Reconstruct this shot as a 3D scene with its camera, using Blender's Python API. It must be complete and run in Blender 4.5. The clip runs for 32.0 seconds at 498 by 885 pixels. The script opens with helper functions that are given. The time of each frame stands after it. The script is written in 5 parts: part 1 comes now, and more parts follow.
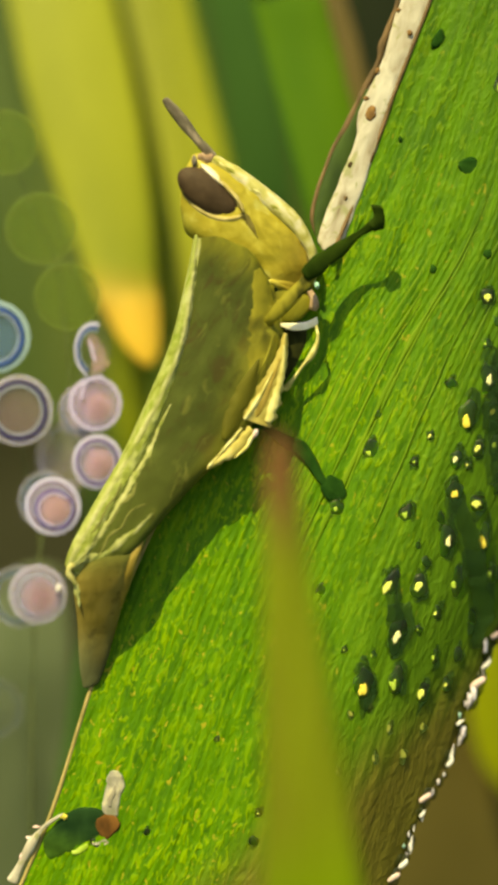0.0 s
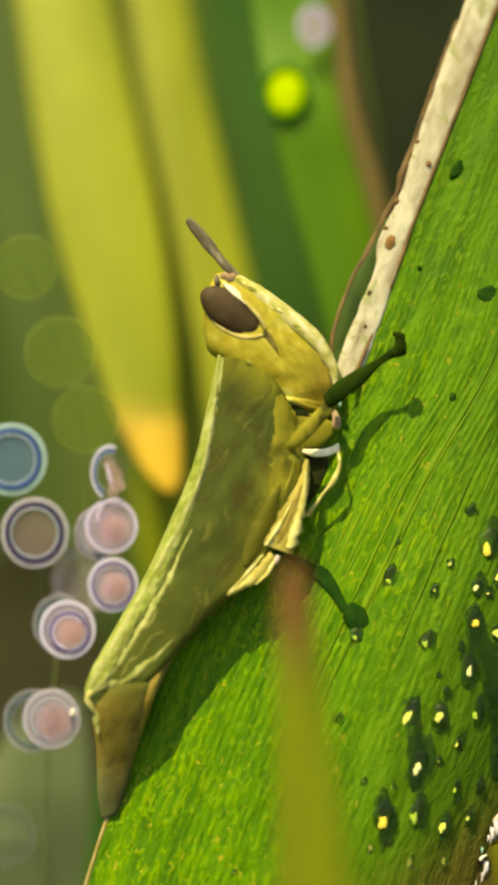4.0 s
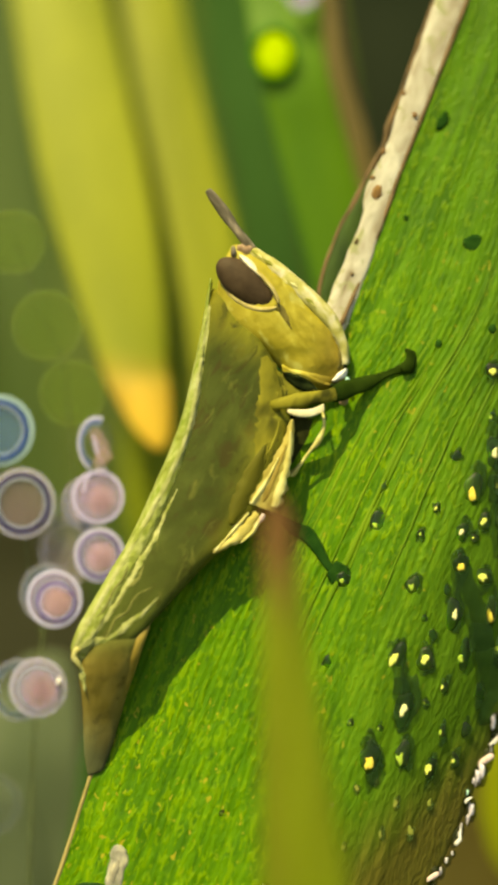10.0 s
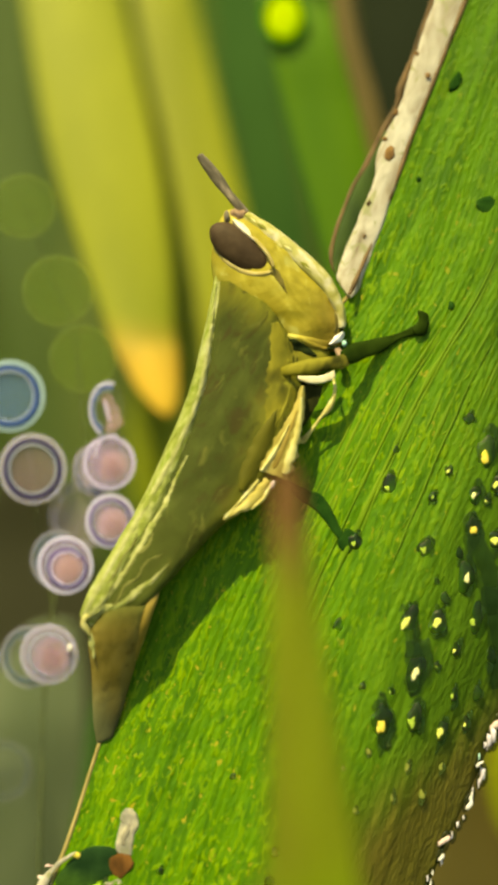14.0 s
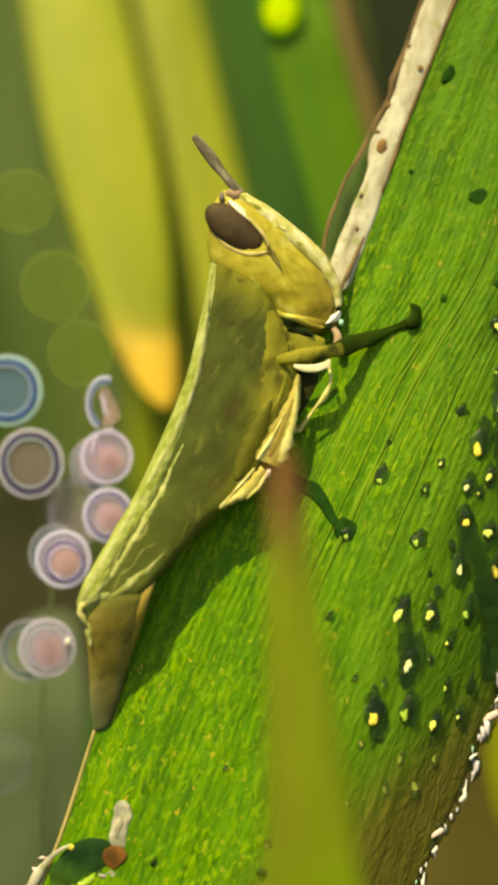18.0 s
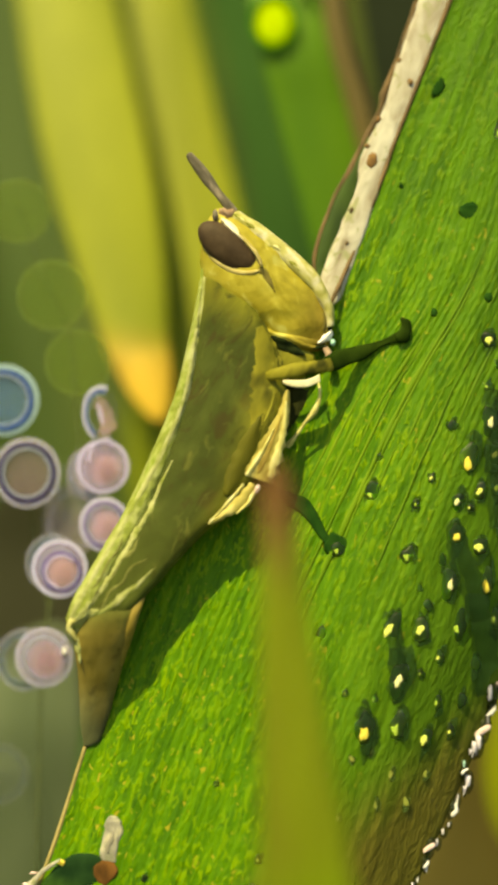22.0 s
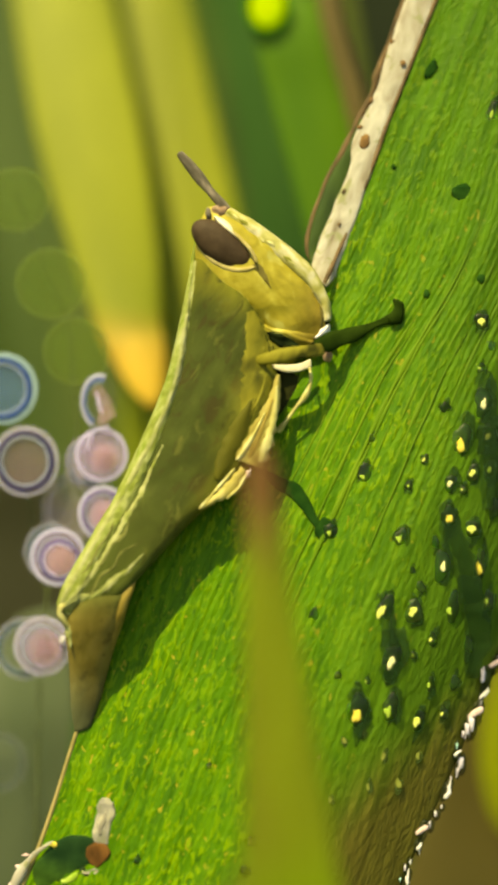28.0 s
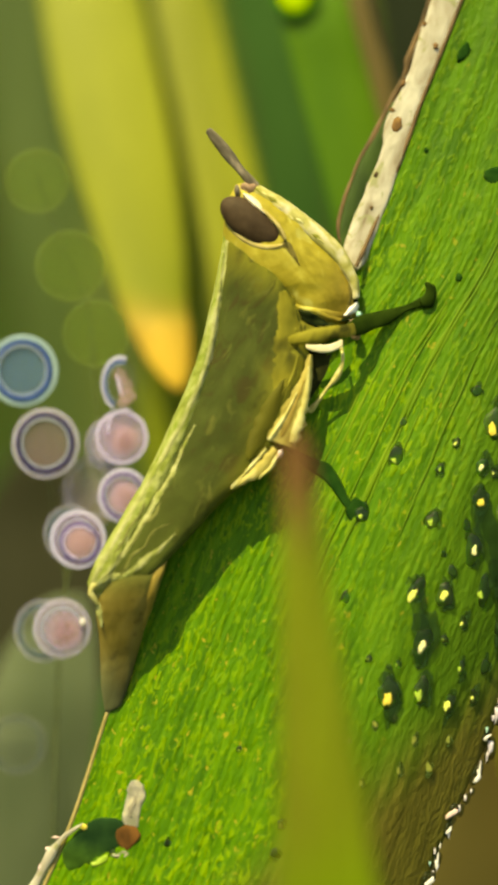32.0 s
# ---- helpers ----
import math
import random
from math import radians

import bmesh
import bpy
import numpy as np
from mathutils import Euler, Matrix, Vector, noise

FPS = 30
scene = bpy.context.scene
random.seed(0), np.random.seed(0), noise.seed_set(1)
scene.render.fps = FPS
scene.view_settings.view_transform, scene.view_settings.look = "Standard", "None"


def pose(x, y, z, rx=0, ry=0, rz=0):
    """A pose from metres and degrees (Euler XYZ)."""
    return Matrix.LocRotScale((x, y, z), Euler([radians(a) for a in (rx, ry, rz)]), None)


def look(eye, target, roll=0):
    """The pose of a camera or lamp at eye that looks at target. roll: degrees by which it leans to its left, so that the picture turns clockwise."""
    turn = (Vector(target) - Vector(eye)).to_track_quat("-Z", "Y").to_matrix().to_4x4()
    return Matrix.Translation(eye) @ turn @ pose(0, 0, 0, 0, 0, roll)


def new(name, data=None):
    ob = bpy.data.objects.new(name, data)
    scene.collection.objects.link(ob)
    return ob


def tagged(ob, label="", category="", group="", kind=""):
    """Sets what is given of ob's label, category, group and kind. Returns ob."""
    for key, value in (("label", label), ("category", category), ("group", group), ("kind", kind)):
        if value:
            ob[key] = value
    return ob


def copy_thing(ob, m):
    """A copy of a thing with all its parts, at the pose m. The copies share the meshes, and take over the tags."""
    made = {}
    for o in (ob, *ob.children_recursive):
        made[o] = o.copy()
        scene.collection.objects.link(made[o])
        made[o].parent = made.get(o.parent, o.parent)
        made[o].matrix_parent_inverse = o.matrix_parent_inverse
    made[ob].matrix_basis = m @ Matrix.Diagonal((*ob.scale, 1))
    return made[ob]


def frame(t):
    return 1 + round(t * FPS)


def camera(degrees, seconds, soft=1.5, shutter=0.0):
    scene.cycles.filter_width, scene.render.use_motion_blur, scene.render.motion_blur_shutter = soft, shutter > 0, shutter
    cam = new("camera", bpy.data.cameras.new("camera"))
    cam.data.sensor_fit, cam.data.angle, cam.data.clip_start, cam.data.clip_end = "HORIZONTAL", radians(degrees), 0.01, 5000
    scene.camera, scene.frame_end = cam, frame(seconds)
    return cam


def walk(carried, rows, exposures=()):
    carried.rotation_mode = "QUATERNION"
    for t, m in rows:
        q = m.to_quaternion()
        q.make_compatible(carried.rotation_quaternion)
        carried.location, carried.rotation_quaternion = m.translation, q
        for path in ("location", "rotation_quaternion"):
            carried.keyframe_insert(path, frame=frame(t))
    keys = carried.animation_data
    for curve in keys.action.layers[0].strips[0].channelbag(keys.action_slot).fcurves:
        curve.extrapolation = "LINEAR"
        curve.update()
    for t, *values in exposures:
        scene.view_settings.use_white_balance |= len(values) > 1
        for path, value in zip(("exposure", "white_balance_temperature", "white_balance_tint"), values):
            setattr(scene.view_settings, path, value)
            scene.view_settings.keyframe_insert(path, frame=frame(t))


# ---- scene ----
from mathutils.bvhtree import BVHTree

# A green grasshopper sits on the margin of a broad, dewy grass leaf, seen from very near.
# Plan: u to the right and v down, in units of 0.027 mm on the plane of the subject, depth in mm behind that plane.
UNIT, DIST, Z0 = 0.000027, 0.084729, 0.30
cam = camera(16.0, 32.0, soft=4.2)
cam.data.dof.use_dof = True
cam.data.dof.focus_distance = DIST - 0.0006
cam.data.dof.aperture_fstop = 23.0

# seconds; metres/1000 off the rest point (right, ahead, up); pan, tilt and roll in degrees
# <path>
PATH = [
    (0, -1.854, 0.148, 4.136, -1.092, -3.399, -0.180),
    (0.5, -1.896, 0.650, 4.037, -0.427, -1.727, 0.094),
    (1, -1.709, 0.551, 4.253, -0.479, -1.308, -0.144),
    (1.5, -1.687, 0.469, 4.409, 0.034, -0.768, -0.085),
    (2, -1.593, 0.471, 4.591, 0.059, -0.520, -0.034),
    (2.5, -1.343, 0.459, 4.811, -0.052, -0.375, -0.072),
    (3, -1.165, 0.315, 4.622, -0.017, 0.014, -0.100),
    (3.5, -1.068, 0.459, 4.396, 0.030, 0.383, -0.087),
    (5.5, -0.757, -0.111, 1.914, 0.265, 1.865, 0.181),
    (6, -0.678, -0.484, 1.495, 0.062, 1.571, 0.058),
    (6.5, -0.982, -0.724, 1.356, 0.075, 1.498, 0.120),
    (7, -1.478, -0.439, 0.932, 0.415, 1.508, 0.215),
    (7.5, -1.139, -0.298, 0.905, -0.006, 0.952, 0.117),
    (8, -0.591, -0.424, 0.892, -0.445, 0.994, 0.105),
    (8.5, -0.251, -0.528, 0.903, -0.146, 1.286, 0.032),
    (9, 0.000, -0.642, 1.262, -0.193, 1.344, -0.031),
    (9.5, -0.518, -0.499, 0.984, -0.183, 1.456, 0.048),
    (10, -1.052, -0.432, 0.439, -0.324, 1.439, 0.063),
    (10.5, -1.343, -0.305, 0.323, -0.186, 1.218, 0.114),
    (11, -1.093, -0.351, 0.147, -0.291, 1.124, 0.063),
    (11.5, -1.186, -0.344, -0.012, -0.439, 0.998, 0.126),
    (12, -1.676, -0.013, -0.317, -0.504, 1.101, 0.101),
    (12.5, -2.141, -0.015, -0.031, -0.389, 0.829, 0.272),
    (13, -2.406, -0.002, -0.307, -0.528, 0.962, 0.197),
    (13.5, -2.377, 0.053, -0.433, -0.685, 0.810, 0.238),
    (14, -1.987, 0.098, -0.606, -0.592, 0.936, 0.175),
    (14.5, -1.582, 0.064, -0.711, -0.454, 1.036, 0.143),
    (16.5, -1.021, -0.003, -0.424, 0.105, 0.862, 0.070),
    (17, -0.656, -0.024, -0.592, 0.140, 0.808, 0.061),
    (17.5, -0.294, 0.006, -0.631, 0.176, 0.826, 0.022),
    (18, -0.367, -0.043, -0.507, 0.266, 0.647, 0.031),
    (18.5, -0.511, 0.117, -0.756, 0.302, 0.603, 0.055),
    (19, -0.502, 0.044, -0.826, 0.395, 0.564, 0.017),
    (19.5, -0.296, 0.080, -0.619, 0.502, 0.427, 0.053),
    (20, -0.176, 0.186, -0.929, 0.389, 0.599, 0.042),
    (20.5, -0.010, 0.255, -0.768, 0.642, 0.446, -0.029),
    (21, 0.334, 0.233, -0.776, 0.705, 0.630, -0.002),
    (21.5, 0.622, 0.028, -0.358, 0.698, 0.775, -0.047),
    (22, 0.824, -0.008, -0.043, 0.760, 0.806, -0.095),
    (22.5, 0.889, 0.008, 0.122, 0.775, 0.740, -0.050),
    (23, 0.933, -0.189, 0.294, 0.872, 0.785, -0.092),
    (23.5, 0.825, -0.233, 0.307, 0.908, 0.786, -0.063),
    (24, 1.069, -0.100, 0.123, 0.931, 0.476, -0.063),
    (24.5, 1.563, -0.183, 0.014, 1.143, 0.219, -0.221),
    (25, 2.042, -0.156, -0.086, 1.313, 0.260, -0.252),
    (25.5, 2.377, -0.120, -0.078, 1.352, 0.434, -0.314),
    (27.5, 1.524, 0.026, -0.550, 0.916, 0.445, -0.154),
    (28, 1.123, 0.118, -0.752, 0.723, 0.698, -0.119),
    (28.5, 0.726, 0.029, -0.266, 0.410, 0.306, -0.072),
    (29, 0.000, 0.000, 0.000, 0.000, 0.000, 0.000),
    (29.5, 0.285, 0.020, -0.425, 0.546, 0.310, -0.011),
    (30, 0.315, 0.138, -0.684, 0.791, 0.276, -0.034),
    (30.5, 0.239, 0.148, -0.769, 0.732, 0.304, -0.020),
    (31, 0.020, 0.118, -0.818, 0.697, 0.282, 0.066),
    (31.5, -0.186, 0.225, -1.161, 0.645, 0.476, 0.045),
    (32, -0.418, 0.243, -1.102, 0.684, 0.387, 0.106),
]
# </path>
walk(cam, [(t, pose(x / 1000, -DIST + y / 1000, Z0 + z / 1000, 90 + b, 0, a) @ pose(0, 0, 0, 0, 0, r)) for t, x, y, z, a, b, r in PATH], [(0, 0.77, 9300, 0), (32, 0.77, 9300, 0)])

# ---- light ----
SUN = Vector((-0.33, -0.58, 1.0)).normalized()
world = bpy.data.worlds.new("sky")
scene.world = world
world.use_nodes = True
wn = world.node_tree.nodes
sky = wn.new("ShaderNodeTexSky")
sky.sky_type, sky.sun_disc = "NISHITA", False
sky.sun_elevation = math.asin(SUN.z)
sky.sun_rotation = math.atan2(SUN.x, SUN.y)
world.node_tree.links.new(sky.outputs[0], wn["Background"].inputs[0])
wn["Background"].inputs[1].default_value = 0.135
lamp = new("sun", bpy.data.lights.new("sun", "SUN"))
lamp.data.energy, lamp.data.angle, lamp.data.color = 4.35, radians(0.6), (1.0, 0.93, 0.54)
lamp.matrix_world = look(SUN * 3, (0, 0, 0))


# ---- materials ----
def rgb(r, g, b):
    return (r, g, b, 1.0)


def material(name, stops, scale=(1, 1, 1), turn=(0, 0, 0), detail=6.0, rough=0.5, bump=0.3, grain=None, through_light=0.0,
             spec=0.2, distort=0.0, speck=None, vary=0.0, bump_dist=0.00004, fade=None, worm=None, after=()):
    """A node material: a ramp of colours over a stretched noise, a finer grain as relief, light through thin leaves,
    and specks of another colour (colour, scale, threshold). fade: passing to another colour along a way (way, from, to
    in mm, colour).
    worm: short raised ridges (colour, scale, threshold, scale of the patches that carry them, least share). after:
    specks that lie over the fades."""
    m = bpy.data.materials.new(name)
    m.use_nodes = True
    nt = m.node_tree
    n, link = nt.nodes, nt.links.new
    bsdf = n["Principled BSDF"]
    co = n.new("ShaderNodeTexCoord")
    mp = n.new("ShaderNodeMapping")
    mp.inputs["Rotation"].default_value = [radians(a) for a in turn]
    mp2 = n.new("ShaderNodeMapping")
    mp2.inputs["Scale"].default_value = scale
    link(co.outputs["Object"], mp.inputs[0])
    link(mp.outputs[0], mp2.inputs[0])
    tex = n.new("ShaderNodeTexNoise")
    tex.inputs["Scale"].default_value, tex.inputs["Detail"].default_value = 1.0, detail
    tex.inputs["Distortion"].default_value = distort
    link(mp2.outputs[0], tex.inputs["Vector"])
    ramp = n.new("ShaderNodeValToRGB")
    while len(ramp.color_ramp.elements) < len(stops):
        ramp.color_ramp.elements.new(0.5)
    for e, (p, c) in zip(ramp.color_ramp.elements, stops):
        e.position, e.color = p, c
    link(tex.outputs["Fac"], ramp.inputs[0])
    out = ramp.outputs[0]

    def strew(colour, sc, lim, soft_edge=0.06):
        mp3 = n.new("ShaderNodeMapping")
        mp3.inputs["Scale"].default_value = sc
        link(mp.outputs[0], mp3.inputs[0])
        t2 = n.new("ShaderNodeTexNoise")
        t2.inputs["Scale"].default_value, t2.inputs["Detail"].default_value, t2.inputs["Distortion"].default_value = 1.0, 2.0, distort
        link(mp3.outputs[0], t2.inputs["Vector"])
        r2 = n.new("ShaderNodeMapRange")
        r2.inputs["From Min"].default_value, r2.inputs["From Max"].default_value = lim, lim + soft_edge
        link(t2.outputs["Fac"], r2.inputs["Value"])
        mix = n.new("ShaderNodeMix")
        mix.data_type = "RGBA"
        link(r2.outputs[0], mix.inputs[0])
        link(out, mix.inputs[6])
        mix.inputs[7].default_value = colour
        return mix.outputs[2]
    for one in ([speck] if isinstance(speck, tuple) else speck or []):
        out = strew(*one)
    wave = None
    if worm:
        wcol, wscale, sharp, pscale, least = worm
        mw, mm = n.new("ShaderNodeMapping"), n.new("ShaderNodeMapping")
        mw.inputs["Scale"].default_value, mm.inputs["Scale"].default_value = wscale, pscale
        link(mp.outputs[0], mw.inputs[0])
        link(mp.outputs[0], mm.inputs[0])
        tw, tm = n.new("ShaderNodeTexNoise"), n.new("ShaderNodeTexNoise")
        for node, vec, det, dis in ((tw, mw, 1.0, 0.9), (tm, mm, 2.0, 0.5)):
            node.inputs["Scale"].default_value, node.inputs["Detail"].default_value, node.inputs["Distortion"].default_value = 1.0, det, dis
            link(vec.outputs[0], node.inputs["Vector"])
        rw = n.new("ShaderNodeMapRange")
        rw.interpolation_type = "SMOOTHSTEP"
        rw.inputs["From Min"].default_value, rw.inputs["From Max"].default_value = sharp, sharp + 0.15
        link(tw.outputs["Fac"], rw.inputs["Value"])
        rm = n.new("ShaderNodeMapRange")
        rm.inputs["From Min"].default_value, rm.inputs["From Max"].default_value, rm.inputs["To Min"].default_value = 0.42, 0.62, least
        link(tm.outputs["Fac"], rm.inputs["Value"])
        both = n.new("ShaderNodeMath")
        both.operation = "MULTIPLY"
        link(rw.outputs[0], both.inputs[0])
        link(rm.outputs[0], both.inputs[1])
        wave = both.outputs[0]
        mxw = n.new("ShaderNodeMix")
        mxw.data_type = "RGBA"
        link(wave, mxw.inputs[0])
        link(out, mxw.inputs[6])
        mxw.inputs[7].default_value = wcol
        out = mxw.outputs[2]
    for way, lo, hi, colour in ([fade] if isinstance(fade, tuple) else fade or []):
        dot = n.new("ShaderNodeVectorMath")
        dot.operation = "DOT_PRODUCT"
        dot.inputs[1].default_value = [w * 1000 for w in way]
        link(co.outputs["Object"], dot.inputs[0])
        add = n.new("ShaderNodeMath")
        add.operation = "MULTIPLY_ADD"
        link(tex.outputs["Fac"], add.inputs[0])
        add.inputs[1].default_value = (hi - lo) * 0.6
        link(dot.outputs["Value"], add.inputs[2])
        r3 = n.new("ShaderNodeMapRange")
        r3.interpolation_type = "SMOOTHSTEP"
        r3.inputs["From Min"].default_value, r3.inputs["From Max"].default_value = lo + (hi - lo) * 0.3, hi + (hi - lo) * 0.3
        link(add.outputs[0], r3.inputs["Value"])
        mx = n.new("ShaderNodeMix")
        mx.data_type = "RGBA"
        link(r3.outputs[0], mx.inputs[0])
        link(out, mx.inputs[6])
        even = n.new("ShaderNodeMapRange")
        even.inputs["From Min"].default_value, even.inputs["From Max"].default_value = 0.3, 0.7
        even.inputs["To Min"].default_value, even.inputs["To Max"].default_value = 0.62, 1.38
        link(tex.outputs["Fac"], even.inputs["Value"])
        tint = n.new("ShaderNodeVectorMath")
        tint.operation = "SCALE"
        tint.inputs[0].default_value = colour[:3]
        link(even.outputs[0], tint.inputs["Scale"])
        link(tint.outputs[0], mx.inputs[7])
        out = mx.outputs[2]
    for one in after:
        out = strew(*one)
    if vary:
        info = n.new("ShaderNodeObjectInfo")
        hs = n.new("ShaderNodeHueSaturation")
        mr = n.new("ShaderNodeMapRange")
        mr.inputs["To Min"].default_value, mr.inputs["To Max"].default_value = 1 - vary, 1 + vary
        link(info.outputs["Random"], mr.inputs["Value"])
        link(mr.outputs[0], hs.inputs["Value"])
        link(out, hs.inputs["Color"])
        out = hs.outputs[0]
    link(out, bsdf.inputs["Base Color"])
    bsdf.inputs["Roughness"].default_value = rough
    bsdf.inputs["Specular IOR Level"].default_value = spec
    if bump:
        g = n.new("ShaderNodeTexNoise")
        mg = n.new("ShaderNodeMapping")
        mg.inputs["Scale"].default_value = grain or [s * 2 for s in scale]
        link(mp.outputs[0], mg.inputs[0])
        link(mg.outputs[0], g.inputs["Vector"])
        g.inputs["Scale"].default_value, g.inputs["Detail"].default_value = 1.0, 3.0
        b = n.new("ShaderNodeBump")
        b.inputs["Strength"].default_value, b.inputs["Distance"].default_value = bump, bump_dist
        link(g.outputs["Fac"], b.inputs["Height"])
        if wave:
            high = n.new("ShaderNodeMath")
            high.operation = "MULTIPLY_ADD"
            link(wave, high.inputs[0])
            high.inputs[1].default_value = 0.28
            link(g.outputs["Fac"], high.inputs[2])
            link(high.outputs[0], b.inputs["Height"])
        link(b.outputs[0], bsdf.inputs["Normal"])
    if through_light:
        tr = n.new("ShaderNodeBsdfTranslucent")
        link(out, tr.inputs["Color"])
        ms = n.new("ShaderNodeMixShader")
        ms.inputs[0].default_value = through_light
        link(bsdf.outputs[0], ms.inputs[1])
        link(tr.outputs[0], ms.inputs[2])
        link(ms.outputs[0], n["Material Output"].inputs["Surface"])
    return m


def film(name, colour, clear, rough=0.5):
    """Thin clear water: partly see-through, partly a pale tint."""
    m = bpy.data.materials.new(name)
    m.use_nodes = True
    b = m.node_tree.nodes["Principled BSDF"]
    b.inputs["Base Color"].default_value = colour
    b.inputs["Roughness"].default_value = rough
    b.inputs["Alpha"].default_value = 1 - clear
    b.inputs["Specular IOR Level"].default_value = 0.12
    return m


def water(name, colour, rough):
    """Clear water in a standing drop, its skin a little uneven."""
    m = bpy.data.materials.new(name)
    m.use_nodes = True
    b = m.node_tree.nodes["Principled BSDF"]
    b.inputs["Base Color"].default_value = colour
    b.inputs["Roughness"].default_value = rough
    b.inputs["Transmission Weight"].default_value = 1.0
    b.inputs["IOR"].default_value = 1.33
    b.inputs["Specular IOR Level"].default_value = 0.2
    return m


TILT = (0, -19, 0)   # the veins lean 19 degrees from upright
# leaf and veins darken right and up: wet green, and weaker light painted in
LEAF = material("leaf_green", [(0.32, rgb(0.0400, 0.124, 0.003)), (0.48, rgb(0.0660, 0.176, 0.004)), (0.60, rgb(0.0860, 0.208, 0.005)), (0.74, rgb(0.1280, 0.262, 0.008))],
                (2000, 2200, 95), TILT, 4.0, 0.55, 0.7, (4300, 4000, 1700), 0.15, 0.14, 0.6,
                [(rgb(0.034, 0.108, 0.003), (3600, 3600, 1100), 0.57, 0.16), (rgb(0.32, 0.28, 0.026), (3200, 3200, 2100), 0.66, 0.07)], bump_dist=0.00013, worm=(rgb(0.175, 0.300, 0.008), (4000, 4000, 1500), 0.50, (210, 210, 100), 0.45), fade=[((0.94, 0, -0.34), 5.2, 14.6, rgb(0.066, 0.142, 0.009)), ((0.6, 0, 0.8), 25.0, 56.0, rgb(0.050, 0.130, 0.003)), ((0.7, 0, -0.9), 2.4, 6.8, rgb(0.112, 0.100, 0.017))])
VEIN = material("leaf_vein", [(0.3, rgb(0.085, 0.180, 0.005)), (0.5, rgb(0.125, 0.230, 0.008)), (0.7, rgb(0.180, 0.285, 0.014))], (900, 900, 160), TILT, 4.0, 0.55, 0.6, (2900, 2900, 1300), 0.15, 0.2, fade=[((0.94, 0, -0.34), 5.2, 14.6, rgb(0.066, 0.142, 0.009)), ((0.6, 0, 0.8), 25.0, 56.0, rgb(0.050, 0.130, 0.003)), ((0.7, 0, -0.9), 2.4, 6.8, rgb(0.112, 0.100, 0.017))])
MARGIN = material("leaf_margin", [(0.3, rgb(0.22, 0.18, 0.06)), (0.7, rgb(0.36, 0.28, 0.12))], (2000, 2000, 900), TILT, rough=0.6)
DRY = material("dry_edge", [(0.25, rgb(0.211, 0.167, 0.114)), (0.42, rgb(0.37, 0.326, 0.264)), (0.58, rgb(0.475, 0.44, 0.378)), (0.75, rgb(0.598, 0.563, 0.493))],
               (1300, 1300, 500), TILT, 6.0, 0.7, 0.9, (3000, 3000, 1900), 0.1, 0.2, 0.8,
               (rgb(0.30, 0.30, 0.17), (1500, 1500, 900), 0.565, 0.08))
DARK_GREEN = material("shaded_green_strip", [(0.3, rgb(0.016, 0.036, 0.006)), (0.7, rgb(0.045, 0.085, 0.012))], (1500, 1500, 300), TILT, rough=0.6)
DRY_SPOT = material("dry_spot", [(0.3, rgb(0.10, 0.05, 0.02)), (0.7, rgb(0.26, 0.14, 0.05))], (3000, 3000, 3000), rough=0.7)
BROWN_CURL = material("brown_curl", [(0.3, rgb(0.050, 0.032, 0.014)), (0.7, rgb(0.18, 0.11, 0.055))], (2000, 2000, 800), TILT, rough=0.65)
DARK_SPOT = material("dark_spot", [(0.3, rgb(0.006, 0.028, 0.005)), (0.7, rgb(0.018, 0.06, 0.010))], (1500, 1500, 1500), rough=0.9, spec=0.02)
YELLOW = material("yellow_blade", [(0.3, rgb(0.20, 0.235, 0.014)), (0.7, rgb(0.31, 0.335, 0.026))], (260, 260, 30), (0, 8, 0), 3.0, 0.5, 0.1, None, 0.40)
YELLOW_TIP = material("yellow_to_orange", [(0.3, rgb(0.20, 0.235, 0.014)), (0.7, rgb(0.31, 0.335, 0.026))], (260, 260, 30), (0, 8, 0), 3.0, 0.5, 0.1, None, 0.40, fade=((0, 0, -1), -2.6, 0.9, rgb(0.54, 0.36, 0.050)))
GREEN_BLADE = material("green_blade", [(0.3, rgb(0.054, 0.152, 0.008)), (0.7, rgb(0.114, 0.240, 0.012))], (260, 260, 50), (0, 14, 0), 3.0, 0.5, 0.1, None, 0.3)
DULL_BLADE = material("dull_blade", [(0.3, rgb(0.020, 0.060, 0.014)), (0.7, rgb(0.046, 0.112, 0.026))], (160, 160, 30), (0, 10, 0), 3.0, 0.8, 0.1, None, 0.2, 0.05)
GREY_BLADE = material("grey_blade", [(0.3, rgb(0.100, 0.134, 0.074)), (0.7, rgb(0.176, 0.212, 0.128))], (200, 200, 50), (0, -6, 0), 3.0, 0.6, 0.1, None, 0.25)
BROWN_EDGE = material("brown_edge", [(0.3, rgb(0.098, 0.074, 0.026)), (0.7, rgb(0.170, 0.126, 0.046))], (160, 160, 40), rough=0.6, through_light=0.2)
MID_BLADE = material("mid_olive_blade", [(0.3, rgb(0.058, 0.088, 0.020)), (0.7, rgb(0.100, 0.138, 0.034))], (200, 200, 40), (0, 6, 0), 3.0, 0.7, 0.1, None, 0.3)
GLOW_BLADE = material("olive_glow_blade", [(0.3, rgb(0.150, 0.190, 0.012)), (0.7, rgb(0.240, 0.280, 0.020))], (260, 260, 50), (0, 10, 0), 3.0, 0.6, 0.1, None, 0.3)
OLIVE = material("olive_blade", [(0.3, rgb(0.20, 0.24, 0.012)), (0.7, rgb(0.33, 0.36, 0.02))], (300, 300, 60), (0, -6, 0), 3.0, 0.5, 0.1, None, 0.3)
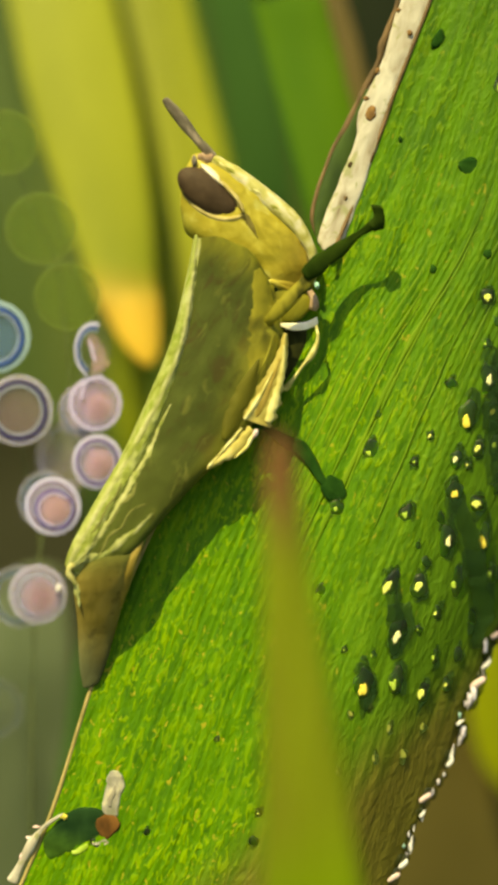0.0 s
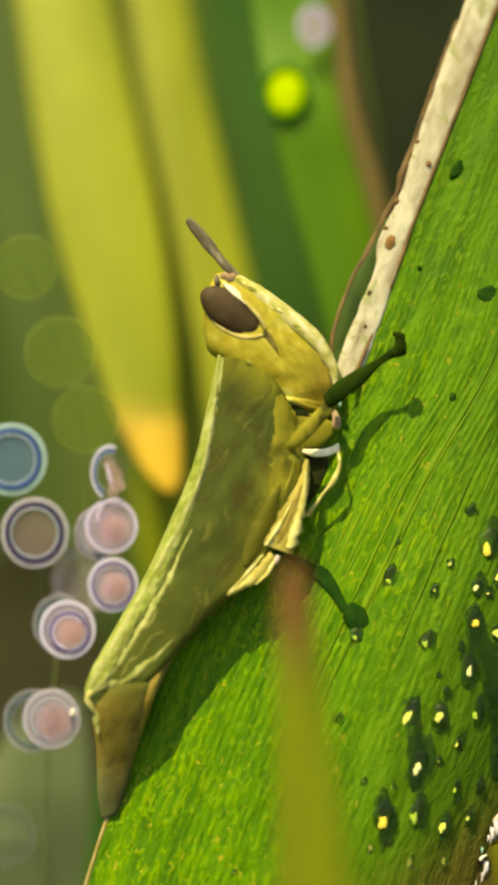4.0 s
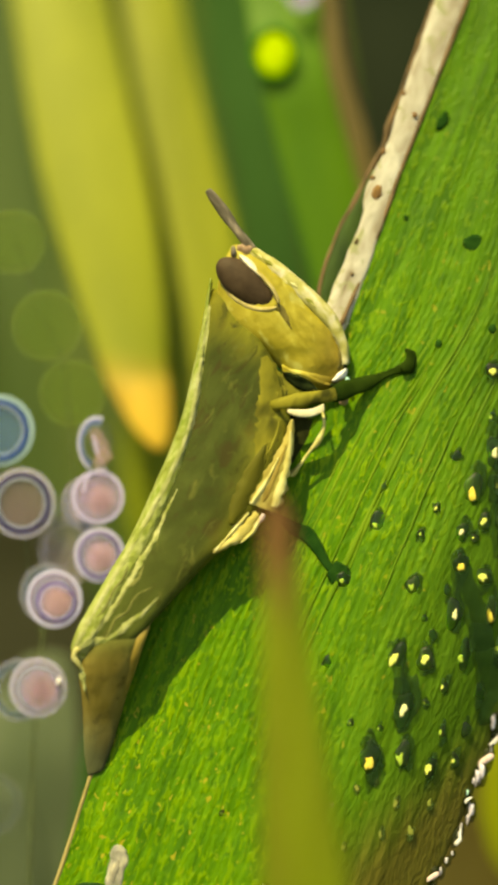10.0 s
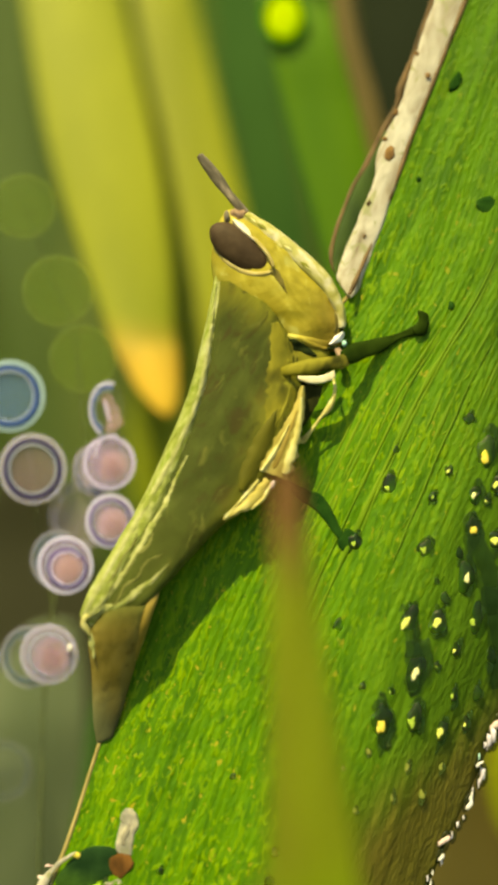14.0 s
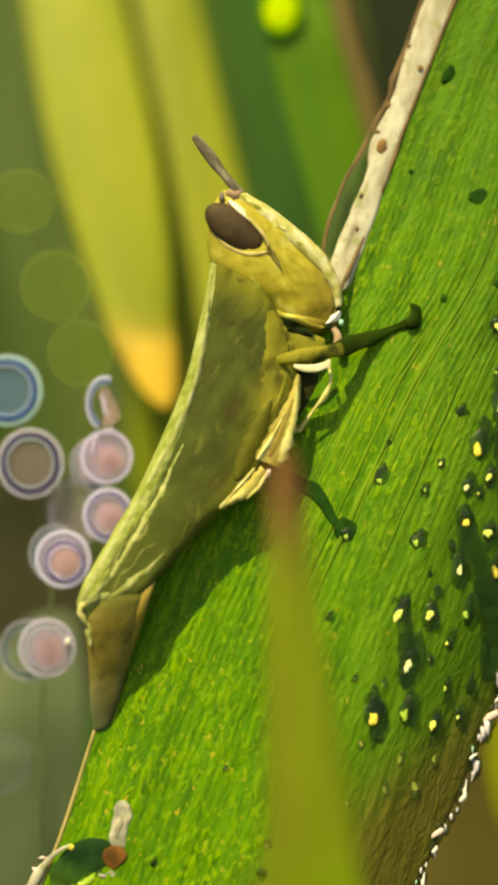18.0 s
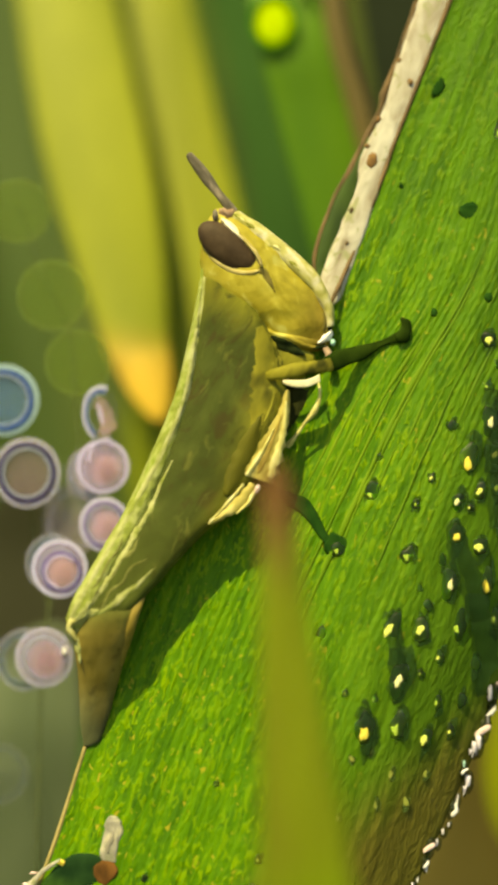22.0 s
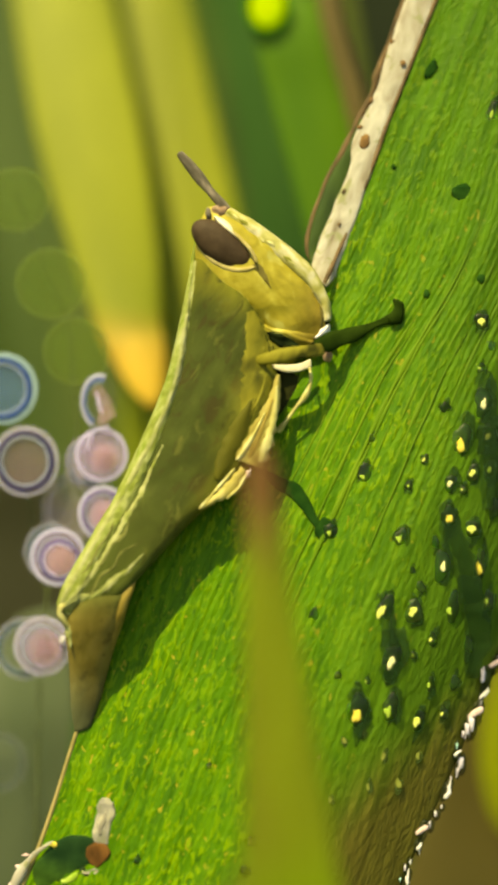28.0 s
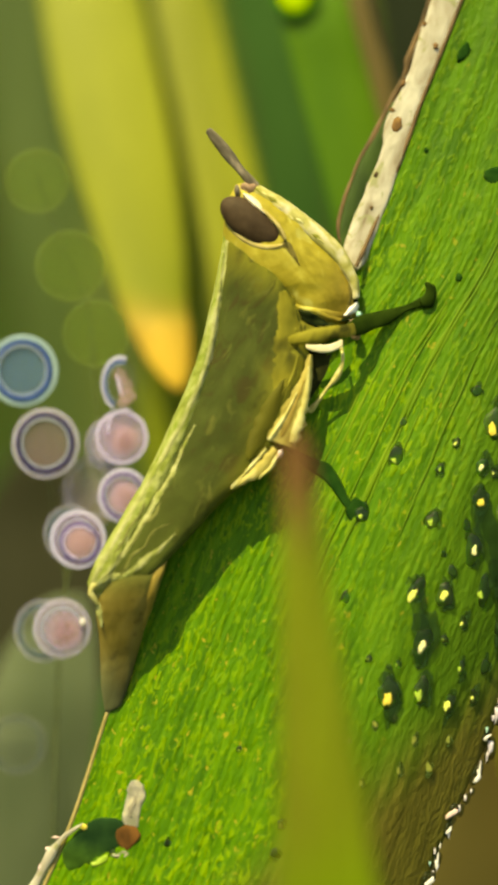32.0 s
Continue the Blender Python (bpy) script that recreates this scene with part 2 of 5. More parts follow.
GAP_SHADE = material("gap_shade", [(0.3, rgb(0.009, 0.014, 0.008)), (0.7, rgb(0.022, 0.028, 0.016))], (120, 120, 50), rough=0.9, spec=0.03)
BROWN_DEAD = material("brown_dead_leaf", [(0.3, rgb(0.076, 0.062, 0.016)), (0.7, rgb(0.132, 0.108, 0.031))], (120, 120, 50), rough=0.7, through_light=0.2)
FORE = material("olive_withered", [(0.32, rgb(0.120, 0.122, 0.012)), (0.5, rgb(0.194, 0.240, 0.014)), (0.68, rgb(0.268, 0.330, 0.030))], (420, 420, 45), rough=0.6, through_light=0.3, fade=[((1, 0, 0.082), -0.6, 1.6, rgb(0.180, 0.225, 0.013)), ((0, 0, -1), -12.0, -7.0, rgb(0.185, 0.290, 0.010)), ((0, 0, 1), 19.8, 24.2, rgb(0.175, 0.086, 0.030))],
                after=[(rgb(0.115, 0.100, 0.014), (210, 210, 75), 0.55, 0.2)])
FORE_PATCH = material("withered_patch", [(0.3, rgb(0.085, 0.070, 0.012)), (0.7, rgb(0.15, 0.125, 0.018))], (420, 420, 120), rough=0.7)
SOIL = material("soil_litter", [(0.3, rgb(0.04, 0.05, 0.012)), (0.7, rgb(0.11, 0.13, 0.03))], (40, 40, 40), rough=0.9, bump_dist=0.004)
BANK = material("grass_bank", [(0.35, rgb(0.030, 0.034, 0.010)), (0.55, rgb(0.07, 0.10, 0.014)), (0.75, rgb(0.13, 0.15, 0.022))], (16, 16, 9), rough=0.9, bump_dist=0.004)
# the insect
# dark olive base: the flank's own shade is mixed into the colour
FLANK_SHADE = material("flank_shade", [(0.30, rgb(0.036, 0.046, 0.011)), (0.46, rgb(0.043, 0.054, 0.013)), (0.56, rgb(0.050, 0.063, 0.015)), (0.72, rgb(0.064, 0.079, 0.019))],
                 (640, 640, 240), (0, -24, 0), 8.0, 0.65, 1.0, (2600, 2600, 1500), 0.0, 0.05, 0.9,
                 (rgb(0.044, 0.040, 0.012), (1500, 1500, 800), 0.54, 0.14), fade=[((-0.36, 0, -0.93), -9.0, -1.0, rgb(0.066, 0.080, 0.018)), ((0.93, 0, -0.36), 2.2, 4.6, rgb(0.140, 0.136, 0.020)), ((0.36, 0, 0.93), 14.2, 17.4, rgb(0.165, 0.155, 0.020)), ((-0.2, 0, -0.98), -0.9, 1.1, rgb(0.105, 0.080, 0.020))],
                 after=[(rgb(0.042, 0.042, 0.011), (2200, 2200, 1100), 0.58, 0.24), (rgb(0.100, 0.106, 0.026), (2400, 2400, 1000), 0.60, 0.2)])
PALE_FACE = material("pale_face", [(0.3, rgb(0.289, 0.264, 0.051)), (0.5, rgb(0.425, 0.391, 0.136)), (0.68, rgb(0.578, 0.527, 0.357))], (1900, 1900, 1100), (0, 40, 0), 4.0, 0.5, 0.9, (3000, 3000, 3000), 0.0, 0.3, 0.6)
RIDGE = material("back_ridge", [(0.3, rgb(0.15, 0.18, 0.03)), (0.45, rgb(0.225, 0.258, 0.062)), (0.6, rgb(0.30, 0.325, 0.115)), (0.75, rgb(0.41, 0.425, 0.23))],
                 (1900, 1900, 900), (0, -28, 0), 5.0, 0.7, 1.0, (4200, 4200, 3000), 0.0, 0.08, 1.2, bump_dist=0.00009, speck=(rgb(0.17, 0.22, 0.035), (1300, 1300, 600), 0.54, 0.12))
# browner towards the mouth, duller olive towards the neck
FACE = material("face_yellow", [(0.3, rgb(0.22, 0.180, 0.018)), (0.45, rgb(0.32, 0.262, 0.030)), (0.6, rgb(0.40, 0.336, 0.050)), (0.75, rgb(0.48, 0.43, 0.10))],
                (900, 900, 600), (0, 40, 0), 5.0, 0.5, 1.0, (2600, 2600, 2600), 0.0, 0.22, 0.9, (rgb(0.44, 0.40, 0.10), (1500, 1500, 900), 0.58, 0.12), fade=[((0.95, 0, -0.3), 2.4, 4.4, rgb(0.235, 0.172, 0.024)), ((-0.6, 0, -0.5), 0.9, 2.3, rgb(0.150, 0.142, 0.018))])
CREAM = material("cream", [(0.3, rgb(0.37, 0.317, 0.088)), (0.5, rgb(0.51, 0.466, 0.176)), (0.7, rgb(0.669, 0.634, 0.352))], (1800, 1800, 1200), rough=0.5, bump=0.7, grain=(2600, 2600, 2000), spec=0.25)
EYE = material("eye_brown", [(0.3, rgb(0.034, 0.021, 0.012)), (0.7, rgb(0.068, 0.044, 0.026))], (1500, 1500, 1500), rough=0.6, bump=0.4, spec=0.12)
ANTENNA = material("antenna_grey", [(0.3, rgb(0.06, 0.05, 0.035)), (0.52, rgb(0.15, 0.125, 0.095)), (0.70, rgb(0.36, 0.29, 0.23))], (2600, 2600, 900), (0, 34, 0), rough=0.6, bump=0.8)
ANTENNA_BASE = material("antenna_base_pink", [(0.3, rgb(0.20, 0.12, 0.075)), (0.7, rgb(0.40, 0.28, 0.20))], (2200, 2200, 1500), rough=0.6, bump=0.8)
BELLY = material("belly_brown", [(0.3, rgb(0.075, 0.060, 0.014)), (0.5, rgb(0.125, 0.10, 0.022)), (0.7, rgb(0.20, 0.16, 0.04))], (900, 900, 300), (0, -18, 0), rough=0.6, bump=0.6)
AMBER = material("amber", [(0.3, rgb(0.20, 0.145, 0.026)), (0.7, rgb(0.34, 0.25, 0.06))], (1500, 1500, 900), rough=0.5, through_light=0.2)
LIMB = material("limb_green", [(0.3, rgb(0.15, 0.15, 0.018)), (0.55, rgb(0.22, 0.22, 0.03)), (0.75, rgb(0.32, 0.31, 0.06))], (1500, 1500, 900), rough=0.5, bump=0.8, grain=(3000, 3000, 2000), spec=0.25)
# near-black green: the leg's shadow is put into its colour
SHIN = material("shin_green", [(0.3, rgb(0.010, 0.022, 0.003)), (0.7, rgb(0.020, 0.038, 0.005))], (1500, 1500, 900), rough=0.9, bump=0.6, spec=0.03)
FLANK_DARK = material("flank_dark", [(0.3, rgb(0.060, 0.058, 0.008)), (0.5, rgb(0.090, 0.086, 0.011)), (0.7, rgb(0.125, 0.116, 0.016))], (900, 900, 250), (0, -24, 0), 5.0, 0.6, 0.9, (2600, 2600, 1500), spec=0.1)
PLATE = material("side_plate_olive", [(0.34, rgb(0.105, 0.102, 0.015)), (0.5, rgb(0.200, 0.180, 0.024)), (0.66, rgb(0.305, 0.265, 0.042))], (620, 620, 260), (0, -24, 0), 7.0, 0.65, 1.0, (2600, 2600, 1500), spec=0.08, speck=(rgb(0.045, 0.045, 0.008), (1000, 1000, 400), 0.56, 0.15))
FLANK_PALE = material("flank_pale", [(0.3, rgb(0.06, 0.0624, 0.0072)), (0.5, rgb(0.08, 0.08, 0.0096)), (0.7, rgb(0.112, 0.108, 0.0144))], (900, 900, 250), (0, -24, 0), 5.0, 0.6, 0.9, (2600, 2600, 1500), spec=0.1)
LIMB_SIDE = material("side_yellow_green", [(0.34, rgb(0.095, 0.094, 0.011)), (0.5, rgb(0.165, 0.154, 0.017)), (0.66, rgb(0.265, 0.240, 0.031))], (560, 560, 230), (0, -24, 0), 5.0, 0.6, 1.0, (2600, 2600, 1500), spec=0.15)
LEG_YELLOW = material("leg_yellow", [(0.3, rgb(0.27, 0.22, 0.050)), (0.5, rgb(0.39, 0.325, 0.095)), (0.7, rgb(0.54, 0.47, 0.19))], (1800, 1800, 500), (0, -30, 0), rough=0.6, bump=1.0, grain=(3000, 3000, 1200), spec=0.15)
RIDGE_PALE = material("ridge_pale", [(0.3, rgb(0.20, 0.215, 0.07)), (0.5, rgb(0.29, 0.30, 0.12)), (0.7, rgb(0.38, 0.38, 0.20))], (2200, 2200, 1400), (0, -28, 0), rough=0.75, bump=1.0, grain=(4200, 4200, 3000), spec=0.06, bump_dist=0.00009, speck=(rgb(0.19, 0.22, 0.05), (1700, 1700, 800), 0.55, 0.12))
CREASE = material("skin_crease_olive", [(0.3, rgb(0.10, 0.105, 0.028)), (0.7, rgb(0.19, 0.19, 0.065))], (2200, 2200, 1400), (0, -28, 0), rough=0.8, bump=0.8, spec=0.05)
# the haze over the lower end is put into its grey-olive
HIND = material("hind_brown", [(0.3, rgb(0.102, 0.0768, 0.0168)), (0.5, rgb(0.15, 0.1176, 0.0264)), (0.7, rgb(0.228, 0.174, 0.048))], (900, 900, 300), (0, -18, 0), rough=0.8, bump=1.0, spec=0.05, speck=(rgb(0.085, 0.064, 0.015), (2100, 2100, 1500), 0.56, 0.2), fade=[((0, 0, 1), -1.3, 0.7, rgb(0.072, 0.076, 0.019)), ((0, 0, -1), 2.6, 5.6, rgb(0.088, 0.094, 0.046))])
STREAK = material("pale_streak", [(0.3, rgb(0.62, 0.54, 0.36)), (0.7, rgb(0.82, 0.78, 0.66))], (1800, 1800, 1200), rough=0.45, bump=0.6, spec=0.3)
DROP_DARK = material("dark_drop", [(0.3, rgb(0.006, 0.022, 0.008)), (0.7, rgb(0.018, 0.050, 0.016))], (900, 900, 900), rough=0.85, bump=0.6, spec=0.03, fade=((-0.35, 0, -0.94), -1.5, 0.2, rgb(0.045, 0.105, 0.016)))
BELLY_PALE = material("husk_grey", [(0.3, rgb(0.16, 0.15, 0.12)), (0.7, rgb(0.30, 0.27, 0.22))], (2500, 2500, 1500), rough=0.9, bump=0.6, spec=0.05)
RUST = material("rust_scale", [(0.3, rgb(0.065, 0.030, 0.010)), (0.7, rgb(0.18, 0.080, 0.024))], (1500, 1500, 900), rough=0.8, spec=0.06)
HUSK = material("papery_husk", [(0.3, rgb(0.20, 0.21, 0.13)), (0.5, rgb(0.34, 0.32, 0.28)), (0.66, rgb(0.62, 0.57, 0.42))], (1800, 1800, 1100), rough=0.9, bump=1.0, through_light=0.25, spec=0.05)
EYE_RIM = material("eye_rim_peach", [(0.3, rgb(0.36, 0.28, 0.09)), (0.7, rgb(0.52, 0.43, 0.20))], (1800, 1800, 1200), rough=0.7, bump=0.5, spec=0.08)
# shade under the breast, put into a near-black colour
UNDERSIDE_SHADE = material("underside_shade", [(0.3, rgb(0.022, 0.026, 0.008)), (0.7, rgb(0.045, 0.048, 0.014))], (1500, 1500, 900), rough=0.8, spec=0.05)
SLIT = material("dark_seam", [(0.3, rgb(0.006, 0.010, 0.004)), (0.7, rgb(0.02, 0.03, 0.008))], (3000, 3000, 3000), rough=0.7, spec=0.05)
# water
WATER = water("dark_water", rgb(0.50, 0.85, 0.20), 0.42)
WATER_THIN = water("thin_water", rgb(0.70, 0.95, 0.35), 0.45)
WET = film("wet_leaf_film", rgb(0.016, 0.046, 0.012), 0.60, 0.5)
# opaque pale tones: highlights and gathered light on drops, put into colour
GLINT_PALE = material("pale_glint_tone", [(0.3, rgb(0.66, 0.64, 0.24)), (0.7, rgb(0.82, 0.78, 0.50))], (2500, 2500, 2500), rough=0.3, bump=0.0)
LEAF_LIT = material("lit_leaf_tone", [(0.3, rgb(0.22, 0.36, 0.03)), (0.7, rgb(0.40, 0.52, 0.10))], (2500, 2500, 2500), rough=0.4, bump=0.0)
GLINT_GOLD = material("gold_glint_tone", [(0.3, rgb(0.60, 0.46, 0.03)), (0.7, rgb(0.82, 0.68, 0.16))], (2500, 2500, 2500), rough=0.4, bump=0.0)
GLINT = material("yellow_glint_tone", [(0.3, rgb(0.46, 0.54, 0.05)), (0.7, rgb(0.82, 0.84, 0.28))], (2500, 2500, 2500), rough=0.3, bump=0.0)


# ---- mesh helpers ----
def at(u, v, depth=0.0):
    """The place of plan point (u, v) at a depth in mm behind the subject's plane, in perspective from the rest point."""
    f = 1 + depth / 1000 / DIST
    return Vector(((u - 441) * UNIT * f, depth / 1000, Z0 + (784 - v) * UNIT * f))


def leaf_depth(u, v):
    """Depth in mm of the broad leaf's face: a slanting sheet whose lower side rolls away from the sun."""
    d = 0.0
    for _ in range(3):
        f = 1 + d / 1000 / DIST
        x, z = (u - 441) * 0.027 * f, (784 - v) * 0.027 * f
        q = max(0.0, 0.94 * (x - 4.8) - 0.34 * (z + 5.8))
        d = -0.10 * x + 0.12 * z + (0.056 * q * q if q < 9 else 4.536 + 1.008 * (q - 9))
    return d


def on_leaf(u, v, lift=0.0):
    return at(u, v, leaf_depth(u, v) - lift)


ORIGIN = {}


def thing(name, place, label, category, group="", kind=""):
    ob = new(name)
    ob.location = place
    ob.empty_display_size = 0.002
    ORIGIN[ob.name] = Vector(place)
    return tagged(ob, label, category, group, kind)


TREES = {}


def settle(bm):
    """Sets the insect's body nearer to the leaf at the head and a little off it at the tail, along the lines of sight from the rest point."""
    for vert in bm.verts:
        f = 1 + vert.co.y / DIST
        v = 784 - (vert.co.z - Z0) / (UNIT * f)
        u = 441 + vert.co.x / (UNIT * f)
        y = vert.co.y + (0.00045 * float(np.interp(u, (440, 570), (0, 1))) if v < 645 else 0.0) + float(np.interp(v, (600, 750, 835, 915, 985, 1045), (0.60, 0.52, 0.42, 0.15, -0.15, -0.4))) / 1000
        k = (1 + y / DIST) / f
        vert.co = (vert.co.x * k, y, Z0 + (vert.co.z - Z0) * k)


def part(name, bm, mat, parent=None, label="", origin=None, smooth=True, skin="", sits=False):
    """Links a bmesh, modelled in world places, as one mesh under its parent, with its own origin where it turns."""
    base = ORIGIN[parent.name] if parent else Vector((0, 0, 0))
    org = Vector(origin) if origin else base
    bmesh.ops.recalc_face_normals(bm, faces=bm.faces)
    if skin:
        TREES.setdefault(skin, []).append(BVHTree.FromBMesh(bm))
    if sits:
        settle(bm)
    bmesh.ops.translate(bm, verts=bm.verts, vec=-org)
    me = bpy.data.meshes.new(name)
    bm.to_mesh(me)
    bm.free()
    me.materials.append(mat)
    if smooth:
        me.polygons.foreach_set("use_smooth", [True] * len(me.polygons))
    ob = new(name, me)
    ob.parent = parent
    ob.location = org - base
    ORIGIN[ob.name] = org
    if label:
        tagged(ob, label)
    return ob


def spline(rows, sub):
    """Rows of numbers made finer along a smooth curve through them."""
    a = np.array(rows, float)
    out = []
    for i in range(len(a) - 1):
        p0, p1, p2, p3 = a[max(i - 1, 0)], a[i], a[i + 1], a[min(i + 2, len(a) - 1)]
        for k in range(sub):
            t = k / sub
            out.append(0.5 * (2 * p1 + (p2 - p0) * t + (2 * p0 - 5 * p1 + 4 * p2 - p3) * t * t + (3 * p1 - p0 - 3 * p2 + p3) * t ** 3))
    out.append(a[-1])
    return np.array(out)


def loft(rows, sub=5, n=20, power=2.0, rough=0.0, seed=0.0, ends=(0.4, 0.4), freq=900, far_power=None):
    """A solid between two edges: rows of (u, v of one edge, u, v of the other, depth, half thickness in mm).
    power above 2 makes the section boxier, below 2 sharper at the edges (far_power: towards the second edge); rough: uneven skin in mm."""
    bm = bmesh.new()
    rings = []
    fine = spline(rows, sub)

    def ring(r, k, shift=0.0):
        a, b = at(r[0], r[1], r[4]), at(r[2], r[3], r[4])
        mid, half = (a + b) / 2, (b - a) / 2 * k
        vs = []
        for i in range(n):
            w = 2 * math.pi * i / n
            c, s = math.cos(w), math.sin(w)
            e = far_power if far_power and c > 0 else power
            c = math.copysign(abs(c) ** (2 / e), c)
            s = math.copysign(abs(s) ** (2 / e), s)
            p = mid + half * c + Vector((0, -s * r[5] / 1000 * k, 0))
            if rough:
                p += (p - mid).normalized() * noise.noise(p * freq + Vector((seed, 0, 0))) * rough / 1000
            vs.append(bm.verts.new(p))
        return vs
    def cap_mid(r):
        return (at(r[0], r[1], r[4]) + at(r[2], r[3], r[4])) / 2
    for r in fine:
        rings.append(ring(r, 1.0))
    for a, b in zip(rings, rings[1:]):
        for i in range(n):
            bm.faces.new((a[i], a[(i + 1) % n], b[(i + 1) % n], b[i]))
    for e, (r, nxt, amount) in enumerate(((fine[0], fine[1], ends[0]), (fine[-1], fine[-2], ends[1]))):
        step = cap_mid(r) - cap_mid(nxt)
        if step.length < 1e-9:
            step = Vector((0, 0, 1e-6))
        reach = step.normalized() * (at(r[0], r[1], r[4]) - at(r[2], r[3], r[4])).length * 0.5 * amount
        last = rings[0] if e == 0 else rings[-1]
        for k, f in ((0.85, 0.5), (0.55, 0.83)):
            nr = ring(r, k)
            for v in nr:
                v.co += reach * f
            for i in range(n):
                bm.faces.new((last[i], last[(i + 1) % n], nr[(i + 1) % n], nr[i]))
            last = nr
        tip = bm.verts.new(cap_mid(r) + reach)
        for i in range(n):
            bm.faces.new((last[i], last[(i + 1) % n], tip))
    return bm


def skin_depth(skin, u, v, rest):
    """Depth in mm of the skin (a group of solids) at a plan point, or rest where there is none."""
    eye = Vector((0, -DIST, Z0))
    best = None
    for tree in TREES[skin]:
        hit = tree.ray_cast(eye, (at(u, v) - eye).normalized())[0]
        if hit and (best is None or hit.y * 1000 < best):
            best = hit.y * 1000
    return rest if best is None else min(best, rest)


def strip(skin, points, lift=0.05, rest=-1.0, sub=6, n=7, rough=0.0, seed=0.0, freq=0.09):
    """A flat fold lying close on the skin along (u, v, half width); its outline may waver by a share of its width."""
    fine = spline(points, sub)
    bm = bmesh.new()
    rows = []
    for i, (u, v, w) in enumerate(fine):
        p, q = fine[max(i - 1, 0)], fine[min(i + 1, len(fine) - 1)]
        du, dv = q[0] - p[0], q[1] - p[1]
        k = math.hypot(du, dv) + 1e-9
        top, low = [], []
        for j in range(n):
            c = j / (n - 1) * 2 - 1
            ww = max(0.3, w * (1 + rough * noise.noise(Vector((u * freq, v * freq, seed + (c > 0))))))
            uu, vv = u - dv / k * c * ww, v + du / k * c * ww
            d = skin_depth(skin, uu, vv, rest)
            top.append(bm.verts.new(at(uu, vv, d - (lift + 0.03) * (1 - c * c) + 0.012)))
            low.append(bm.verts.new(at(uu, vv, d + 0.08)))
        rows.append(top + low[::-1])
    m = 2 * n
    for a, b in zip(rows, rows[1:]):
        for j in range(m):
            bm.faces.new((a[j], a[(j + 1) % m], b[(j + 1) % m], b[j]))
    bm.faces.new(rows[0])
    bm.faces.new(rows[-1][::-1])
    return bm


def rod(points, sub=5, n=10, flat=1.0, rough=0.0):
    """A limb along (u, v, depth, half width in units)."""
    a = np.array(points, float)
    rows = []
    for i, p in enumerate(a):
        d = a[min(i + 1, len(a) - 1)][:2] - a[max(i - 1, 0)][:2]
        d = d / (np.hypot(*d) + 1e-9)
        rows.append((p[0] - d[1] * p[3], p[1] + d[0] * p[3], p[0] + d[1] * p[3], p[1] - d[0] * p[3], p[2], p[3] * 0.027 * flat))
    return loft(rows, sub, n, 2.0, rough)


def blob(centre, size, turn=0.0, n=14, m=8, rough=0.0, half=False):
    """An ellipsoid at a place, its three half sizes in mm (across, deep, up), turned in the picture's plane."""
    bm = bmesh.new()
    bmesh.ops.create_uvsphere(bm, u_segments=n, v_segments=m, radius=1.0)
    rot = Matrix.Rotation(radians(turn), 3, "Y")
    for v in bm.verts:
        c = v.co.copy()
        if rough:
            c *= 1 + rough * noise.noise(c * 1.7 + Vector(centre) * 3000)
        if half and c.y > 0:
            c.y *= 0.15
        v.co = rot @ Vector((c.x * size[0], c.y * size[1], c.z * size[2])) / 1000 + Vector(centre)
    return bm


def lump(centre, size, uneven, seed, n=18, m=8):
    """A flat uneven pool of water, its outline wavering, half sizes in mm."""
    bm = bmesh.new()
    bmesh.ops.create_uvsphere(bm, u_segments=n, v_segments=m, radius=1.0, matrix=Matrix.Rotation(radians(90), 4, "X"))
    for v in bm.verts:
        c = v.co.copy()
        w = math.atan2(c.z, c.x)
        k = 1 + uneven * noise.noise(Vector((math.cos(w) * 1.3, math.sin(w) * 1.3, seed * 3.7)))
        v.co = Vector((c.x * size[0] * k, c.y * size[1], c.z * size[2] * k)) / 1000 + Vector(centre)
    return bm


def ring_band(centre, outer, width, deep, turn=0.0, tall=1.0, n=40, k=8, arc=(0, 360)):
    """A rounded hoop facing the viewer, radii in mm."""
    bm = bmesh.new()
    full = arc[1] - arc[0] >= 359.9
    cols = []
    cnt = n if full else n + 1
    for i in range(cnt):
        w = radians(arc[0] + (arc[1] - arc[0]) * i / n)
        vs = []
        for j in range(k):
            q = 2 * math.pi * j / k
            r = outer - width / 2 + math.cos(q) * width / 2
            p = Vector((math.cos(w) * r, math.sin(q) * deep, math.sin(w) * r * tall))
            vs.append(bm.verts.new(Matrix.Rotation(radians(turn), 3, "Y") @ p / 1000 + Vector(centre)))
        cols.append(vs)
    for i in range(n if full else n):
        a, b = cols[i], cols[(i + 1) % cnt]
        for j in range(k):
            bm.faces.new((a[j], a[(j + 1) % k], b[(j + 1) % k], b[j]))
    return bm


# ---- ground and distance ----
def ground_sheet():
    bm = bmesh.new()
    for x in range(41):
        for y in range(41):
            px, py = math.sinh((x - 20) / 20 * 6.0) * 0.6, math.sinh((y - 20) / 20 * 6.0) * 0.6
            bm.verts.new((px, py, noise.noise(Vector((px * 4, py * 4, 0))) * 0.02 - 0.02))
    bm.verts.ensure_lookup_table()
    for x in range(40):
        for y in range(40):
            i = x * 41 + y
            bm.faces.new([bm.verts[k] for k in (i, i + 41, i + 42, i + 1)])
    ob = part("ground", bm, SOIL)
    tagged(ob, "dark damp soil with plant litter under the grass", "ground", kind="structure")


